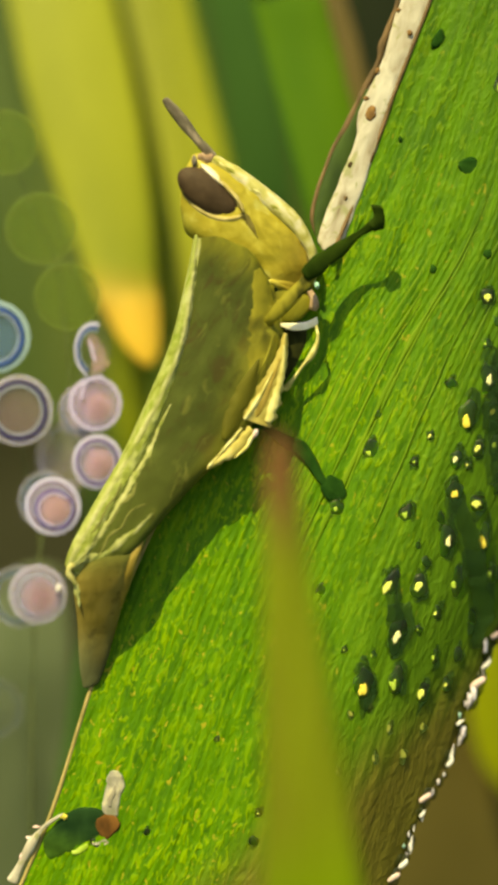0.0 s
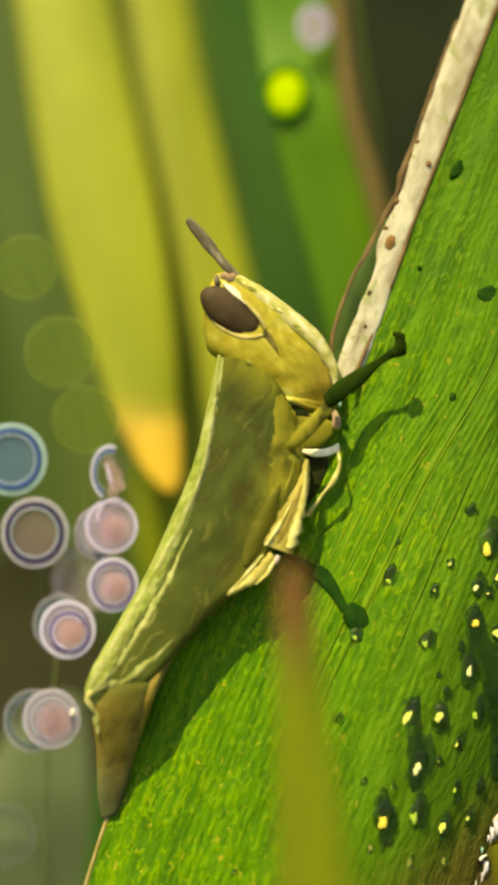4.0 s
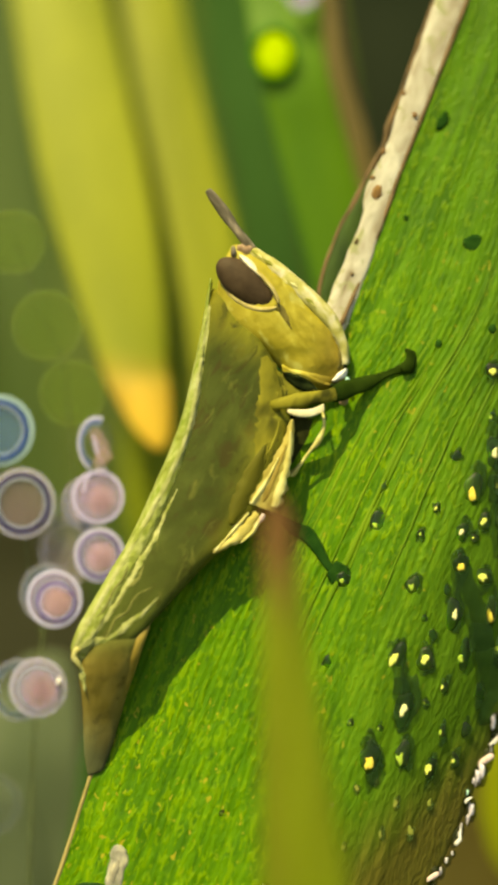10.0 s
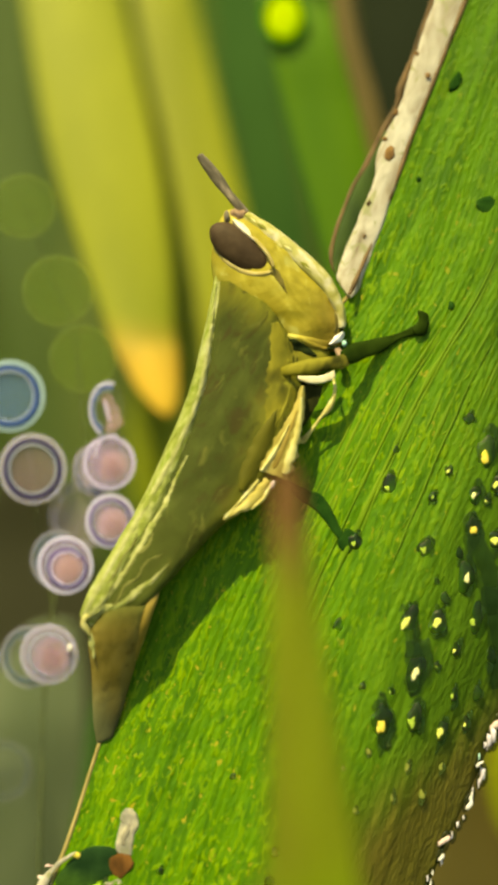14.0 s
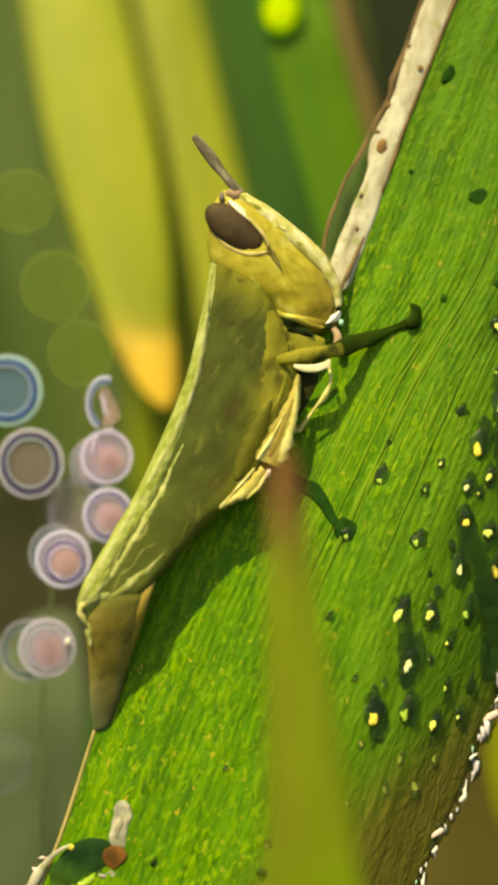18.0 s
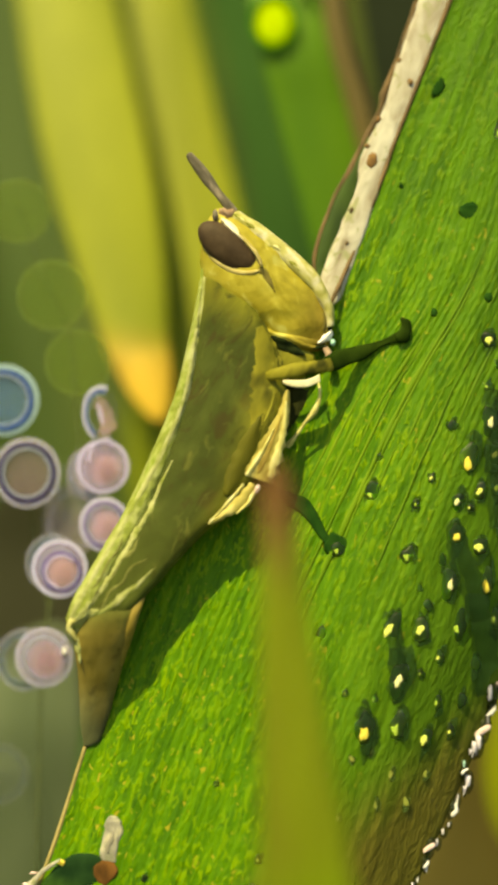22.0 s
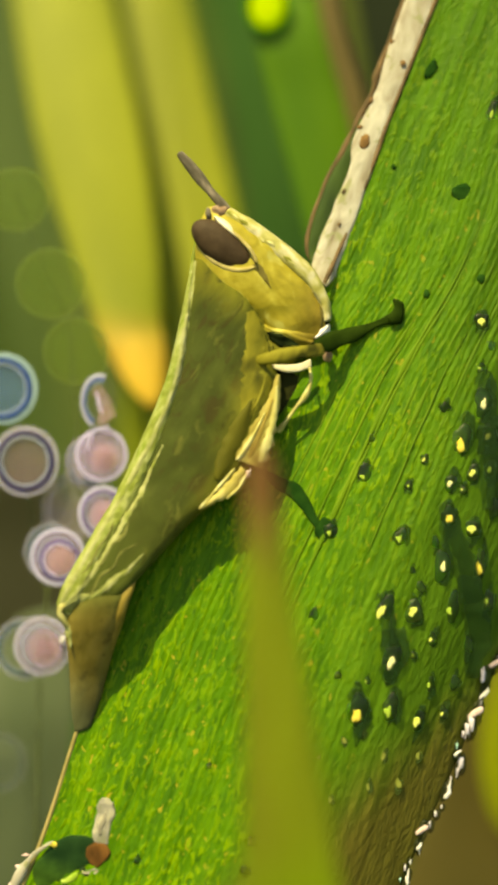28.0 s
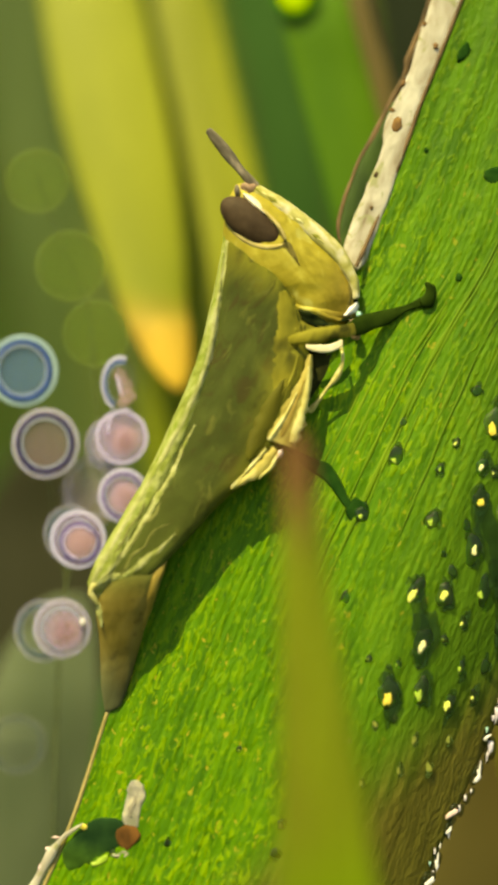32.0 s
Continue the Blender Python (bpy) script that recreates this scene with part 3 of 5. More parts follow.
def grass_bank():
    """The dense shaded sward that rises behind the blades, an arc with a ragged crest that slopes off at its back."""
    bm = bmesh.new()
    n, m = 72, 16
    for i in range(n + 1):
        w = radians(-12 + 204 * i / n)
        edge = min(1.0, 5.0 * min(i, n - i) / n)
        crest = (0.66 + 0.10 * noise.noise(Vector((w * 3.0, 1, 0))) + 0.05 * noise.noise(Vector((w * 14.0, 2, 0)))) * (0.15 + 0.85 * edge)
        for j in range(m + 1):
            t = j / m
            h = crest * min(1.0, t / 0.6) if t < 0.6 else crest * (1 - (t - 0.6) / 0.4) ** 1.5
            r0 = 0.50 + 0.06 * noise.noise(Vector((math.cos(w) * 4, math.sin(w) * 4, h * 5)))
            r0 += 0.08 * t if t < 0.6 else 0.05 + 1.6 * (t - 0.6)
            bm.verts.new((math.cos(w) * r0, math.sin(w) * r0, h - 0.04))
    bm.verts.ensure_lookup_table()
    for i in range(n):
        for j in range(m):
            a = i * (m + 1) + j
            b = a + m + 1
            bm.faces.new([bm.verts[k] for k in (a, b, b + 1, a + 1)])
    ob = part("backdrop", bm, BANK)
    tagged(ob, "dark shaded bank of dense grass", "backdrop", kind="structure")


def far_grass():
    """Uncounted dim blades between the near ones and the bank."""
    rnd = random.Random(7)
    verts, faces = [], []
    for k in range(420):
        x, y = rnd.uniform(-0.30, 0.30), rnd.uniform(0.16, 0.46)
        hgt, lean, wid = rnd.uniform(0.12, 0.44), rnd.uniform(-0.12, 0.12), rnd.uniform(0.002, 0.006)
        bow = rnd.uniform(-0.05, 0.05)
        yaw = rnd.uniform(-0.7, 0.7)
        base = len(verts)
        for s in range(7):
            t = s / 6
            cx, cz, cy = x + lean * t + bow * t * t, hgt * t - 0.02, y + 0.04 * bow * t
            wd = wid * (1 - t ** 2.2) + 0.0002
            dx, dy = math.cos(yaw) * wd, math.sin(yaw) * wd
            verts += [(cx - dx, cy - dy, cz), (cx, cy + wd * 0.4, cz), (cx + dx, cy + dy, cz)]
            if s:
                o = base + s * 3
                faces += [(o - 3, o - 2, o + 1, o), (o - 2, o - 1, o + 2, o + 1)]
    # the meadow goes on all round, lower towards the open side
    for k in range(4200):
        w, d = rnd.uniform(0, 2 * math.pi), 0.24 + 3.0 * rnd.random() ** 1.4
        x, y = math.cos(w) * d, math.sin(w) * d
        hgt = rnd.uniform(0.10, 0.26) if y < 0.15 else rnd.uniform(0.15, 0.42)
        lean, wid, bow, yaw = rnd.uniform(-0.10, 0.10), rnd.uniform(0.002, 0.005), rnd.uniform(-0.06, 0.06), rnd.uniform(0, math.pi)
        base = len(verts)
        for s in range(5):
            t = s / 4
            cx, cy, cz = x + (lean * t + bow * t * t) * math.cos(w * 3), y + (lean * t + bow * t * t) * math.sin(w * 3), hgt * t - 0.02
            wd = wid * (1 - t ** 2.2) + 0.0002
            dx, dy = math.cos(yaw) * wd, math.sin(yaw) * wd
            verts += [(cx - dx, cy - dy, cz), (cx + dy * 0.4, cy - dx * 0.4, cz), (cx + dx, cy + dy, cz)]
            if s:
                o = base + s * 3
                faces += [(o - 3, o - 2, o + 1, o), (o - 2, o - 1, o + 2, o + 1)]
    me = bpy.data.meshes.new("grass")
    me.from_pydata(verts, [], faces)
    me.materials.append(DULL_BLADE)
    ob = new("grass", me)
    tagged(ob, "dim green out-of-focus grass blades growing behind", "grass", kind="stuff")


# ---- the broad leaf ----
LEFT = [(-60, 1830), (0, 1650), (75, 1472), (140, 1272), (205, 1090), (290, 910), (415, 690), (575, 492), (672, 250), (770, 0), (840, -220), (900, -420)]
RIGHT = [(590, 1830), (655, 1690), (712, 1552), (800, 1352), (882, 1165), (990, 900), (1080, 640), (1165, 380), (1230, 120), (1290, -140), (1340, -360), (1390, -560)]


def broad_leaf():
    leaf = thing("grass_leaf", on_leaf(60, 1650), "broad bright green grass leaf with fine veins and dew", "leaf")
    lt, rt = spline(LEFT, 22), spline(RIGHT, 22)
    n, m = len(lt), 190
    rnd = random.Random(3)
    vein = [rnd.uniform(-1, 1) for _ in range(400)]
    co = []
    for side in (0, 1):
        for i in range(n):
            for j in range(m + 1):
                k = j / m
                u, v = lt[i][0] * (1 - k) + rt[i][0] * k, lt[i][1] * (1 - k) + rt[i][1] * k
                p = on_leaf(u, v)
                if side == 0:
                    ph = k * 47
                    calm = 0.35 + 0.9 * max(0.0, min(1.0, 0.5 + 1.2 * noise.noise(Vector((u * 0.006, v * 0.0025, 7)))))
                    ridge = (1 - 0.9 * min(1.0, max(0.0, (k - 0.35 - 0.22 * min(1.0, max(0.0, (1180 - v) / 120))) / 0.45))) * calm * (0.3 + 0.7 * min(1.0, max(0.0, (v - 150) / 400))) * 0.034 * math.cos(2 * math.pi * ph) * (0.6 + 0.4 * vein[int(ph)]) + 0.03 * math.cos(2 * math.pi * k * 6.0)
                    nz = 0.030 * noise.noise(Vector((u * 0.035, v * 0.018, 0))) + 0.014 * noise.noise(Vector((u * 0.11, v * 0.05, 3)))
                    even = 1 - 0.85 * min(1.0, max(0.0, (u + v - 1960) / 220))
                    p.y -= (ridge + nz * even) / 1000
                    if j in (0, m):
                        p.y += 0.00012
                else:
                    p.y += 0.00032 if 0 < j < m else 0.0002
                co.append(p)
    bm = bmesh.new()
    vs = [bm.verts.new(p) for p in co]
    w, off = m + 1, n * (m + 1)
    for i in range(n - 1):
        for j in range(m):
            a = i * w + j
            bm.faces.new((vs[a], vs[a + 1], vs[a + w + 1], vs[a + w]))
            bm.faces.new((vs[off + a], vs[off + a + w], vs[off + a + w + 1], vs[off + a + 1]))
        for j in (0, m):
            a = i * w + j
            bm.faces.new((vs[a], vs[a + w], vs[off + a + w], vs[off + a]))
    for i in (0, n - 1):
        for j in range(m):
            a = i * w + j
            bm.faces.new((vs[a], vs[a + 1], vs[off + a + 1], vs[off + a]))
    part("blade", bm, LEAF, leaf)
    # the stronger veins stand a little proud
    for k, w, top, low in ((0.285, 3.0, 640, 980), (0.305, 4.0, 560, 1000), (0.335, 6.0, 420, 1080), (0.349, 3.6, 600, 1040), (0.372, 4.2, 480, 860), (0.391, 4.8, 560, 1150),
                           (0.43, 6.8, 330, 1090), (0.444, 4.4, 400, 1000), (0.472, 3.2, 640, 940), (0.492, 4.2, 500, 1040), (0.53, 5.2, 360, 900), (0.556, 3.2, 560, 980), (0.61, 4.4, 300, 800)):
        rows = []
        for i in range(0, n, 2):
            u, v = lt[i][0] * (1 - k) + rt[i][0] * k, lt[i][1] * (1 - k) + rt[i][1] * k
            if top < v < low:
                u += 4.0 * noise.noise(Vector((k * 50, v * 0.010, 5)))
                thin = min(1.0, (v - top) / 120, (low - v) / 120)
                rows.append((u, v, leaf_depth(u, v) - 0.016 * thin + 0.012 * (1 - thin), (0.4 + 0.62 * w * thin) * (0.75 + 0.8 * noise.noise(Vector((k * 90, v * 0.02, 1))))))
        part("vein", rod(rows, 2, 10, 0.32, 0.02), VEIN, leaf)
    # pale margin
    rows = []
    for u, v in LEFT[0:8]:
        d = leaf_depth(u, v)
        rows.append((u - 2, v, u + 5, v + 2, d - 0.03, 0.07))
    part("margin", loft(rows, 8, 10, 2.0, 0.01), MARGIN, leaf, "thin pale yellow leaf margin")
    # dry bleached edge
    rows = []
    for u, v, wl, wr in ((576, 494, 5, 6), (566, 478, 6, 30), (559, 454, 3, 44), (590, 372, 2, 44), (622, 290, 0, 40), (627, 245, 0, 46), (668, 150, -2, 44), (690, 80, 0, 50), (718, 0, 0, 52), (760, -120, 0, 56), (840, -330, 0, 60)):
        d = leaf_depth(u, v)
        rows.append((u - wl, v - 4, u + wr, v + 4, d - 0.14, 0.14))
    dry = part("dry_edge", loft(rows, 14, 16, 3.0, 0.06, 4.0, freq=1600), DRY, leaf, "bleached whitish dead leaf edge with brown spots")
    part("curled_edge", rod([(u, v, leaf_depth(u, v) + 0.5, w) for u, v, w in ((560, 466, 3), (546, 430, 4), (553, 385, 4), (580, 310, 5), (608, 262, 6), (636, 205, 6), (664, 150, 5), (670, 122, 7), (692, 65, 4), (714, 0, 4), (770, -150, 4))], 8, 10, 0.7, 0.06),
         BROWN_CURL, leaf, "thin brown curled strip along the dead edge")
    part("dry_edge_border", rod([(577, 492, -0.10, 3)] + [(u, v, leaf_depth(u, v) - 0.1, 3.2) for u, v in ((612, 412), (668, 268), (690, 205), (735, 92), (771, 0), (840, -180))], 8, 8, 0.6, 0.04), BROWN_CURL, leaf, "thin brown line")
    rows = [(u, v, u2, v2, leaf_depth(u, v) + 0.42, 0.05) for u, v, u2, v2 in ((556, 470, 572, 478), (548, 432, 566, 446), (556, 384, 586, 392), (582, 310, 618, 318), (612, 258, 632, 266), (640, 200, 648, 206))]
    part("folded_strip", loft(rows, 8, 10, 2.0, 0.03), DARK_GREEN, leaf, "dark green folded strip beside the dead edge")
    for u, v, a, b, mat in ((648, 241, 9, 13, DRY_SPOT), (717, 102, 5, 5, DRY_SPOT), (697, 63, 4, 4, DRY_SPOT), (660, 168, 4, 6, DRY_SPOT), (640, 215, 5, 4, DRY_SPOT), (612, 330, 4, 5, BROWN_CURL), (604, 388, 3, 4, BROWN_CURL)):
        part("brown_spot", blob(on_leaf(u, v, 0.26), (a * 0.027, 0.05, b * 0.027), 20, 12, 6, 0.5), mat, dry)
    for u, v, a, b, tn in ((766, 115, 9, 19, 28), (821, 334, 18, 17, 0), (758, 512, 6, 8, 0), (854, 486, 8, 9, 0), (730, 100, 4, 8, 20), (700, 286, 4, 5, 0)):
        part("dark_spot", blob(on_leaf(u, v, 0.02), (a * 0.027, 0.06, b * 0.027), tn, 14, 6, 0.45), DARK_SPOT, leaf, "dark green blemish")
    return leaf


# ---- near and far blades ----
def grass_shoot(name, label, rows, mat, tip=None, tip_mat=None, tip_label="", sub=6, ribbed=True):
    low = max(rows, key=lambda r: r[1])
    b = thing(name, at((low[0] + low[2]) / 2, low[1], low[4]), label, "grass blade")
    part("blade", loft(rows, sub, 18, 1.6, 0.02), mat, b)
    rib = [((r[0] + r[2]) / 2 - 3, r[1], (r[0] + r[2]) / 2 + 3, r[3], r[4] - r[5] * 0.9, 0.12) for r in rows]
    if not tip and ribbed:
        part("midrib", loft(rib, sub, 8), mat, b)
    if tip:
        part("tip", loft(tip, sub, 18, 1.8, 0.03), tip_mat, b, tip_label)
    return b


def blades():
    grass_shoot("grass_shoot", "wide yellow-green blade hanging down to a withered orange tip",
                [(-40, -400, 130, -420, 31, 0.30), (-5, -150, 165, -160, 27, 0.30), (25, 60, 211, 50, 24, 0.30), (64, 260, 252, 250, 21.5, 0.30), (116, 420, 275, 420, 19.6, 0.28), (164, 560, 281, 560, 17.9, 0.25), (176, 590, 285, 585, 17.5, 0.25)], YELLOW_TIP,
                [(168, 568, 281, 568, 17.8, 0.2), (180, 596, 286, 592, 17.4, 0.25), (206, 645, 288, 643, 16.8, 0.22), (234, 682, 284, 684, 16.4, 0.18), (252, 698, 272, 702, 16.2, 0.12)], YELLOW_TIP, "withered orange tip")
    grass_shoot("grass_shoot", "narrow yellow-green blade crossing behind the head",
                [(190, -400, 270, -410, 36, 0.25), (194, -150, 300, -150, 32.5, 0.25), (218, 20, 335, 20, 30, 0.25), (252, 240, 386, 230, 27.2, 0.25), (276, 430, 428, 420, 25, 0.25), (298, 600, 440, 600, 23.2, 0.25), (320, 800, 420, 800, 21, 0.2), (350, 950, 390, 950, 19.5, 0.15)], YELLOW)
    grass_shoot("grass_shoot", "mid-green blade with a brownish edge behind the dead leaf edge",
                [(380, -400, 520, -410, 18.5, 0.25), (410, -150, 548, -160, 18, 0.25), (440, 20, 566, 10, 16.5, 0.25), (474, 160, 604, 150, 16.5, 0.25), (512, 300, 640, 290, 16.5, 0.25), (545, 430, 668, 420, 16.5, 0.25), (580, 600, 690, 600, 16.5, 0.2)], GREEN_BLADE,
                [(520, -400, 552, -410, 16.4, 0.2), (546, -160, 580, -165, 16.4, 0.2), (562, 10, 602, 5, 16.4, 0.2), (600, 150, 640, 145, 16.4, 0.2), (636, 290, 668, 285, 16.4, 0.2), (664, 420, 690, 415, 16.4, 0.2)], BROWN_EDGE, "brownish dry side")
    grass_shoot("grass_shoot", "dark green blade in the shade behind the others",
                [(300, -400, 430, -410, 60, 0.3), (335, -100, 470, -110, 58, 0.3), (380, 150, 505, 140, 56, 0.3), (420, 400, 550, 390, 55, 0.3), (450, 700, 560, 700, 55, 0.3)], DULL_BLADE)
    grass_shoot("grass_shoot", "dull olive blade far behind on the dim side",
                [(-120, -300, 30, -310, 70, 0.3), (-80, 100, 60, 90, 68, 0.3), (-30, 450, 110, 440, 66, 0.3), (20, 800, 140, 790, 66, 0.3), (60, 1100, 150, 1100, 66, 0.3)], OLIVE_DIM)
    grass_shoot("dead_leaf", "dim brown dead leaf low behind the dew drops",
                [(-200, 1500, 180, 1490, 44, 0.3), (-180, 1250, 190, 1240, 44, 0.3), (-150, 1080, 180, 1060, 45, 0.3), (-100, 940, 140, 920, 46, 0.3), (-50, 850, 90, 840, 46, 0.3), (-10, 800, 50, 795, 46, 0.2)], BROWN_DIM)
    # added blade whose colour carries the yellow-green glow below the orange tip
    grass_shoot("grass_shoot", "olive blade added low behind the back of the grasshopper for a blurred glow",
                [(225, 430, 330, 430, 30, 0.2), (212, 560, 318, 555, 30, 0.2), (204, 680, 300, 675, 30, 0.2), (206, 780, 282, 775, 30, 0.2), (214, 850, 262, 846, 30, 0.2), (226, 890, 242, 888, 30, 0.1)], GLOW_BLADE)
    grass_shoot("grass_shoot", "dim green blade behind the round dew drops",
                [(110, 200, 210, 195, 50, 0.2), (96, 480, 220, 470, 48, 0.2), (94, 660, 216, 655, 47, 0.2), (100, 820, 204, 815, 46.5, 0.2), (116, 940, 184, 936, 46, 0.2), (136, 1010, 156, 1008, 46, 0.1)], MID_BLADE)
    # the stalk's shaded side, put into a separate dark blade
    grass_shoot("grass_shoot", "dark green blade beside the leaf margin, shade put into its colour",
                [(30, 2000, 100, 2000, 20, 0.2), (56, 1700, 124, 1700, 19, 0.2), (96, 1480, 146, 1480, 18, 0.2), (118, 1350, 160, 1345, 18, 0.2), (130, 1250, 172, 1245, 18, 0.2), (150, 1180, 172, 1178, 18, 0.1)], DULL_BLADE)
    # added stem that carries the blurred glints
    stem = thing("dewy_grass", at(60, 1700, 7), "thin olive stem added to carry the blurred dew glints", "grass")
    part("stem", rod([(60, 1700, 7, 4), (64, 1400, 6.5, 4), (70, 1200, 6.2, 4), (84, 1050, 6.0, 4), (120, 930, 5.8, 3), (170, 830, 5.6, 3), (182, 740, 5.5, 2), (170, 660, 5.5, 2)], 8, 10), STEM, stem)
    part("side_stem", rod([(84, 1050, 6.0, 3), (60, 930, 5.8, 2), (44, 800, 5.6, 2), (8, 680, 5.6, 2)], 8, 4), STEM, stem)
    part("side_stem", rod([(150, 870, 5.8, 2), (134, 720, 6.6, 2), (120, 560, 7.2, 2), (80, 470, 7.4, 2), (30, 330, 7.4, 2)], 8, 4), STEM, stem)
    stalk = grass_shoot("grass_stalk", "blurred grey-green stalk behind the dew drops",
                [(-120, 2000, 112, 2010, 26, 0.5), (-110, 1700, 120, 1700, 25, 0.5), (-100, 1450, 130, 1450, 24, 0.5), (-80, 1280, 134, 1270, 23, 0.4), (-40, 1170, 128, 1160, 23, 0.3), (20, 1090, 110, 1080, 23, 0.2)], GREY_BLADE,
                [(-126, 2000, 60, 2010, 25.6, 0.5), (-116, 1700, 64, 1700, 24.6, 0.5), (-106, 1480, 70, 1470, 23.6, 0.5), (-92, 1330, 40, 1320, 22.8, 0.3)], GREY_BLADE, "older sheath round the stalk")
    grass_shoot("grass_shoot", "blurred yellow-green blade beyond the dewy leaf margin",
                [(900, 1480, 1010, 1480, 24, 0.3), (858, 1420, 1010, 1420, 24, 0.3), (840, 1330, 1000, 1330, 24, 0.3), (850, 1230, 990, 1220, 24, 0.3), (880, 1130, 980, 1120, 24, 0.3), (915, 1040, 960, 1030, 24, 0.2)], OLIVE)
    fore = grass_shoot("foreground_shoot", "blurred olive grass blade with a withered red-brown tip before the leaf",
                [(430, 2000, 700, 2000, -19, 0.3), (440, 1700, 638, 1700, -19, 0.3), (444, 1400, 588, 1400, -19, 0.3), (444, 1150, 545, 1150, -19, 0.28), (446, 980, 520, 980, -19, 0.25), (446, 880, 507, 880, -19, 0.22), (449, 835, 502, 836, -19, 0.2), (456, 805, 494, 806, -19, 0.18), (466, 790, 482, 791, -19, 0.15)], FORE)
    for u, v, a, b in ((536, 1215, 0.16, 0.62), (548, 1290, 0.15, 0.45), (516, 1085, 0.10, 0.40)):
        part("withered_patch", blob(at(u, v, -19.05), (a, 0.12, b), -5, 16, 8, 0.5), FORE_PATCH, fore, "brown withered patch")
    # near-black sheet: shade in the gap behind the blades, put into colour
    grass_shoot("dead_leaf", "dark blade-shaped sheet standing in for the shaded gap behind the others",
                [(560, -420, 860, -420, 62, 0.3), (580, -150, 860, -150, 61, 0.3), (610, 50, 850, 50, 60, 0.3), (640, 220, 840, 220, 60, 0.3), (680, 420, 800, 420, 60, 0.3)], GAP_SHADE)
    grass_shoot("dead_leaf", "blurred brown dead leaf beyond the dewy margin",
                [(600, 2100, 1000, 2100, 30, 0.3), (640, 1800, 1010, 1800, 29, 0.3), (690, 1560, 1010, 1560, 28, 0.3), (760, 1380, 1010, 1380, 28, 0.3), (820, 1200, 1000, 1200, 28, 0.3), (900, 1000, 980, 1000, 28, 0.2)], BROWN_DEAD)
    return stem, fore


# ---- the grasshopper ----
BODY_AT = at(150, 1050, -2.15)
NECK = at(430, 430, -1.14)
KNEE = at(580, 598, -0.35)
HIP = at(470, 620, -1.8)


def grasshopper():
    def limb(*what, **how):
        return part(*what, sits=True, **how)
    g = thing("grasshopper", BODY_AT, "small green slant-faced grasshopper clinging to the leaf", "grasshopper")
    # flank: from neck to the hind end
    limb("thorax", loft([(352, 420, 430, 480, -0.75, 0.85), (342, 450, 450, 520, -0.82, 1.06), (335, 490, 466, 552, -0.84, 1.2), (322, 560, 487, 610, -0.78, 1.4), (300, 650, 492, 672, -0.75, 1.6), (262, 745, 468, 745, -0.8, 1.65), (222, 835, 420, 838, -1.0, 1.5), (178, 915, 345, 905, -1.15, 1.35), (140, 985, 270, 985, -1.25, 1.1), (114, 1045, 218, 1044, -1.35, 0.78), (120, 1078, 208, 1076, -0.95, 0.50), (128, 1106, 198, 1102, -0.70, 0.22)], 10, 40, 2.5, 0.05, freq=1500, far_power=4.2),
         FLANK_SHADE, g, "olive-green flank in its own shade", skin="body")
    limb("back_ridge", loft([(350, 396, 354, 406, -0.8, 0.5), (344, 430, 351, 442, -0.8, 0.6), (336, 480, 346, 494, -0.8, 0.85), (320, 560, 340, 574, -0.8, 1.1), (295, 660, 324, 674, -0.85, 1.3), (249, 772, 284, 794, -0.95, 1.4), (203, 868, 239, 890, -1.1, 1.3), (157, 945, 190, 970, -1.3, 1.1), (114, 1022, 150, 1042, -1.45, 0.85), (104, 1054, 132, 1074, -1.5, 0.45)], 20, 30, 3.0, 0.045, 9.0, freq=2200),
         RIDGE, g, "granular yellow-green ridge along the back", skin="body")
    # pale edges of the ridge, creases and folds on the flank
    limb("ridge_edge", strip("body", [(349, 446, 2), (344, 490, 4), (336, 540, 5), (329, 584, 6), (310, 676, 6), (264, 778, 6), (214, 868, 6), (168, 946, 6), (124, 1024, 6), (110, 1060, 6)], 0.008, -1.5, 12, 7, 0.45), RIDGE_PALE, g, "pale crest of the back ridge")
    limb("ridge_edge", strip("body", [(292, 772, 1), (272, 812, 3), (250, 862, 5), (232, 892, 5), (206, 936, 5), (176, 986, 5), (150, 1022, 5), (118, 1056, 4)], 0.010, -1.5, 14, 7, 1.0, 2.0), RIDGE_PALE, g, "pale line below the back ridge")
    for k, line in enumerate(([(232, 908, 1), (222, 930, 4), (200, 950, 3), (186, 974, 5), (160, 1006, 3), (140, 1034, 4), (124, 1062, 2)],
                              [(246, 948, 1), (218, 962, 3), (204, 988, 2), (182, 1004, 4), (166, 1034, 2), (142, 1056, 4), (126, 1074, 2)],
                              [(204, 908, 1), (196, 930, 3), (178, 952, 2), (162, 986, 3), (146, 1000, 1)])):
        limb("skin_crease", strip("body", line, 0.004, -1.5, 14, 7, 0.9, 14.0 + k), CREASE, g, "pale wavering crease")
    limb("lower_fold", strip("body", [(118, 1064, 3), (150, 1050, 6), (184, 1030, 5), (206, 1010, 6), (236, 988, 4), (258, 964, 1)], 0.006, -1.5, 12, 7, 0.8, 23.0), RIDGE_PALE, g, "pale wrinkled fold along the lower side")
    for k, fold in enumerate(([(114, 1060, 7), (130, 1052, 11), (150, 1044, 9), (162, 1038, 4)], [(112, 1074, 6), (128, 1074, 8), (146, 1066, 6), (158, 1062, 3)])):
        limb("side_fold", strip("body", fold, 0.03, -1.7, 8, 9, 0.7, k), RIDGE_PALE, g, "pale wrinkled skin fold")
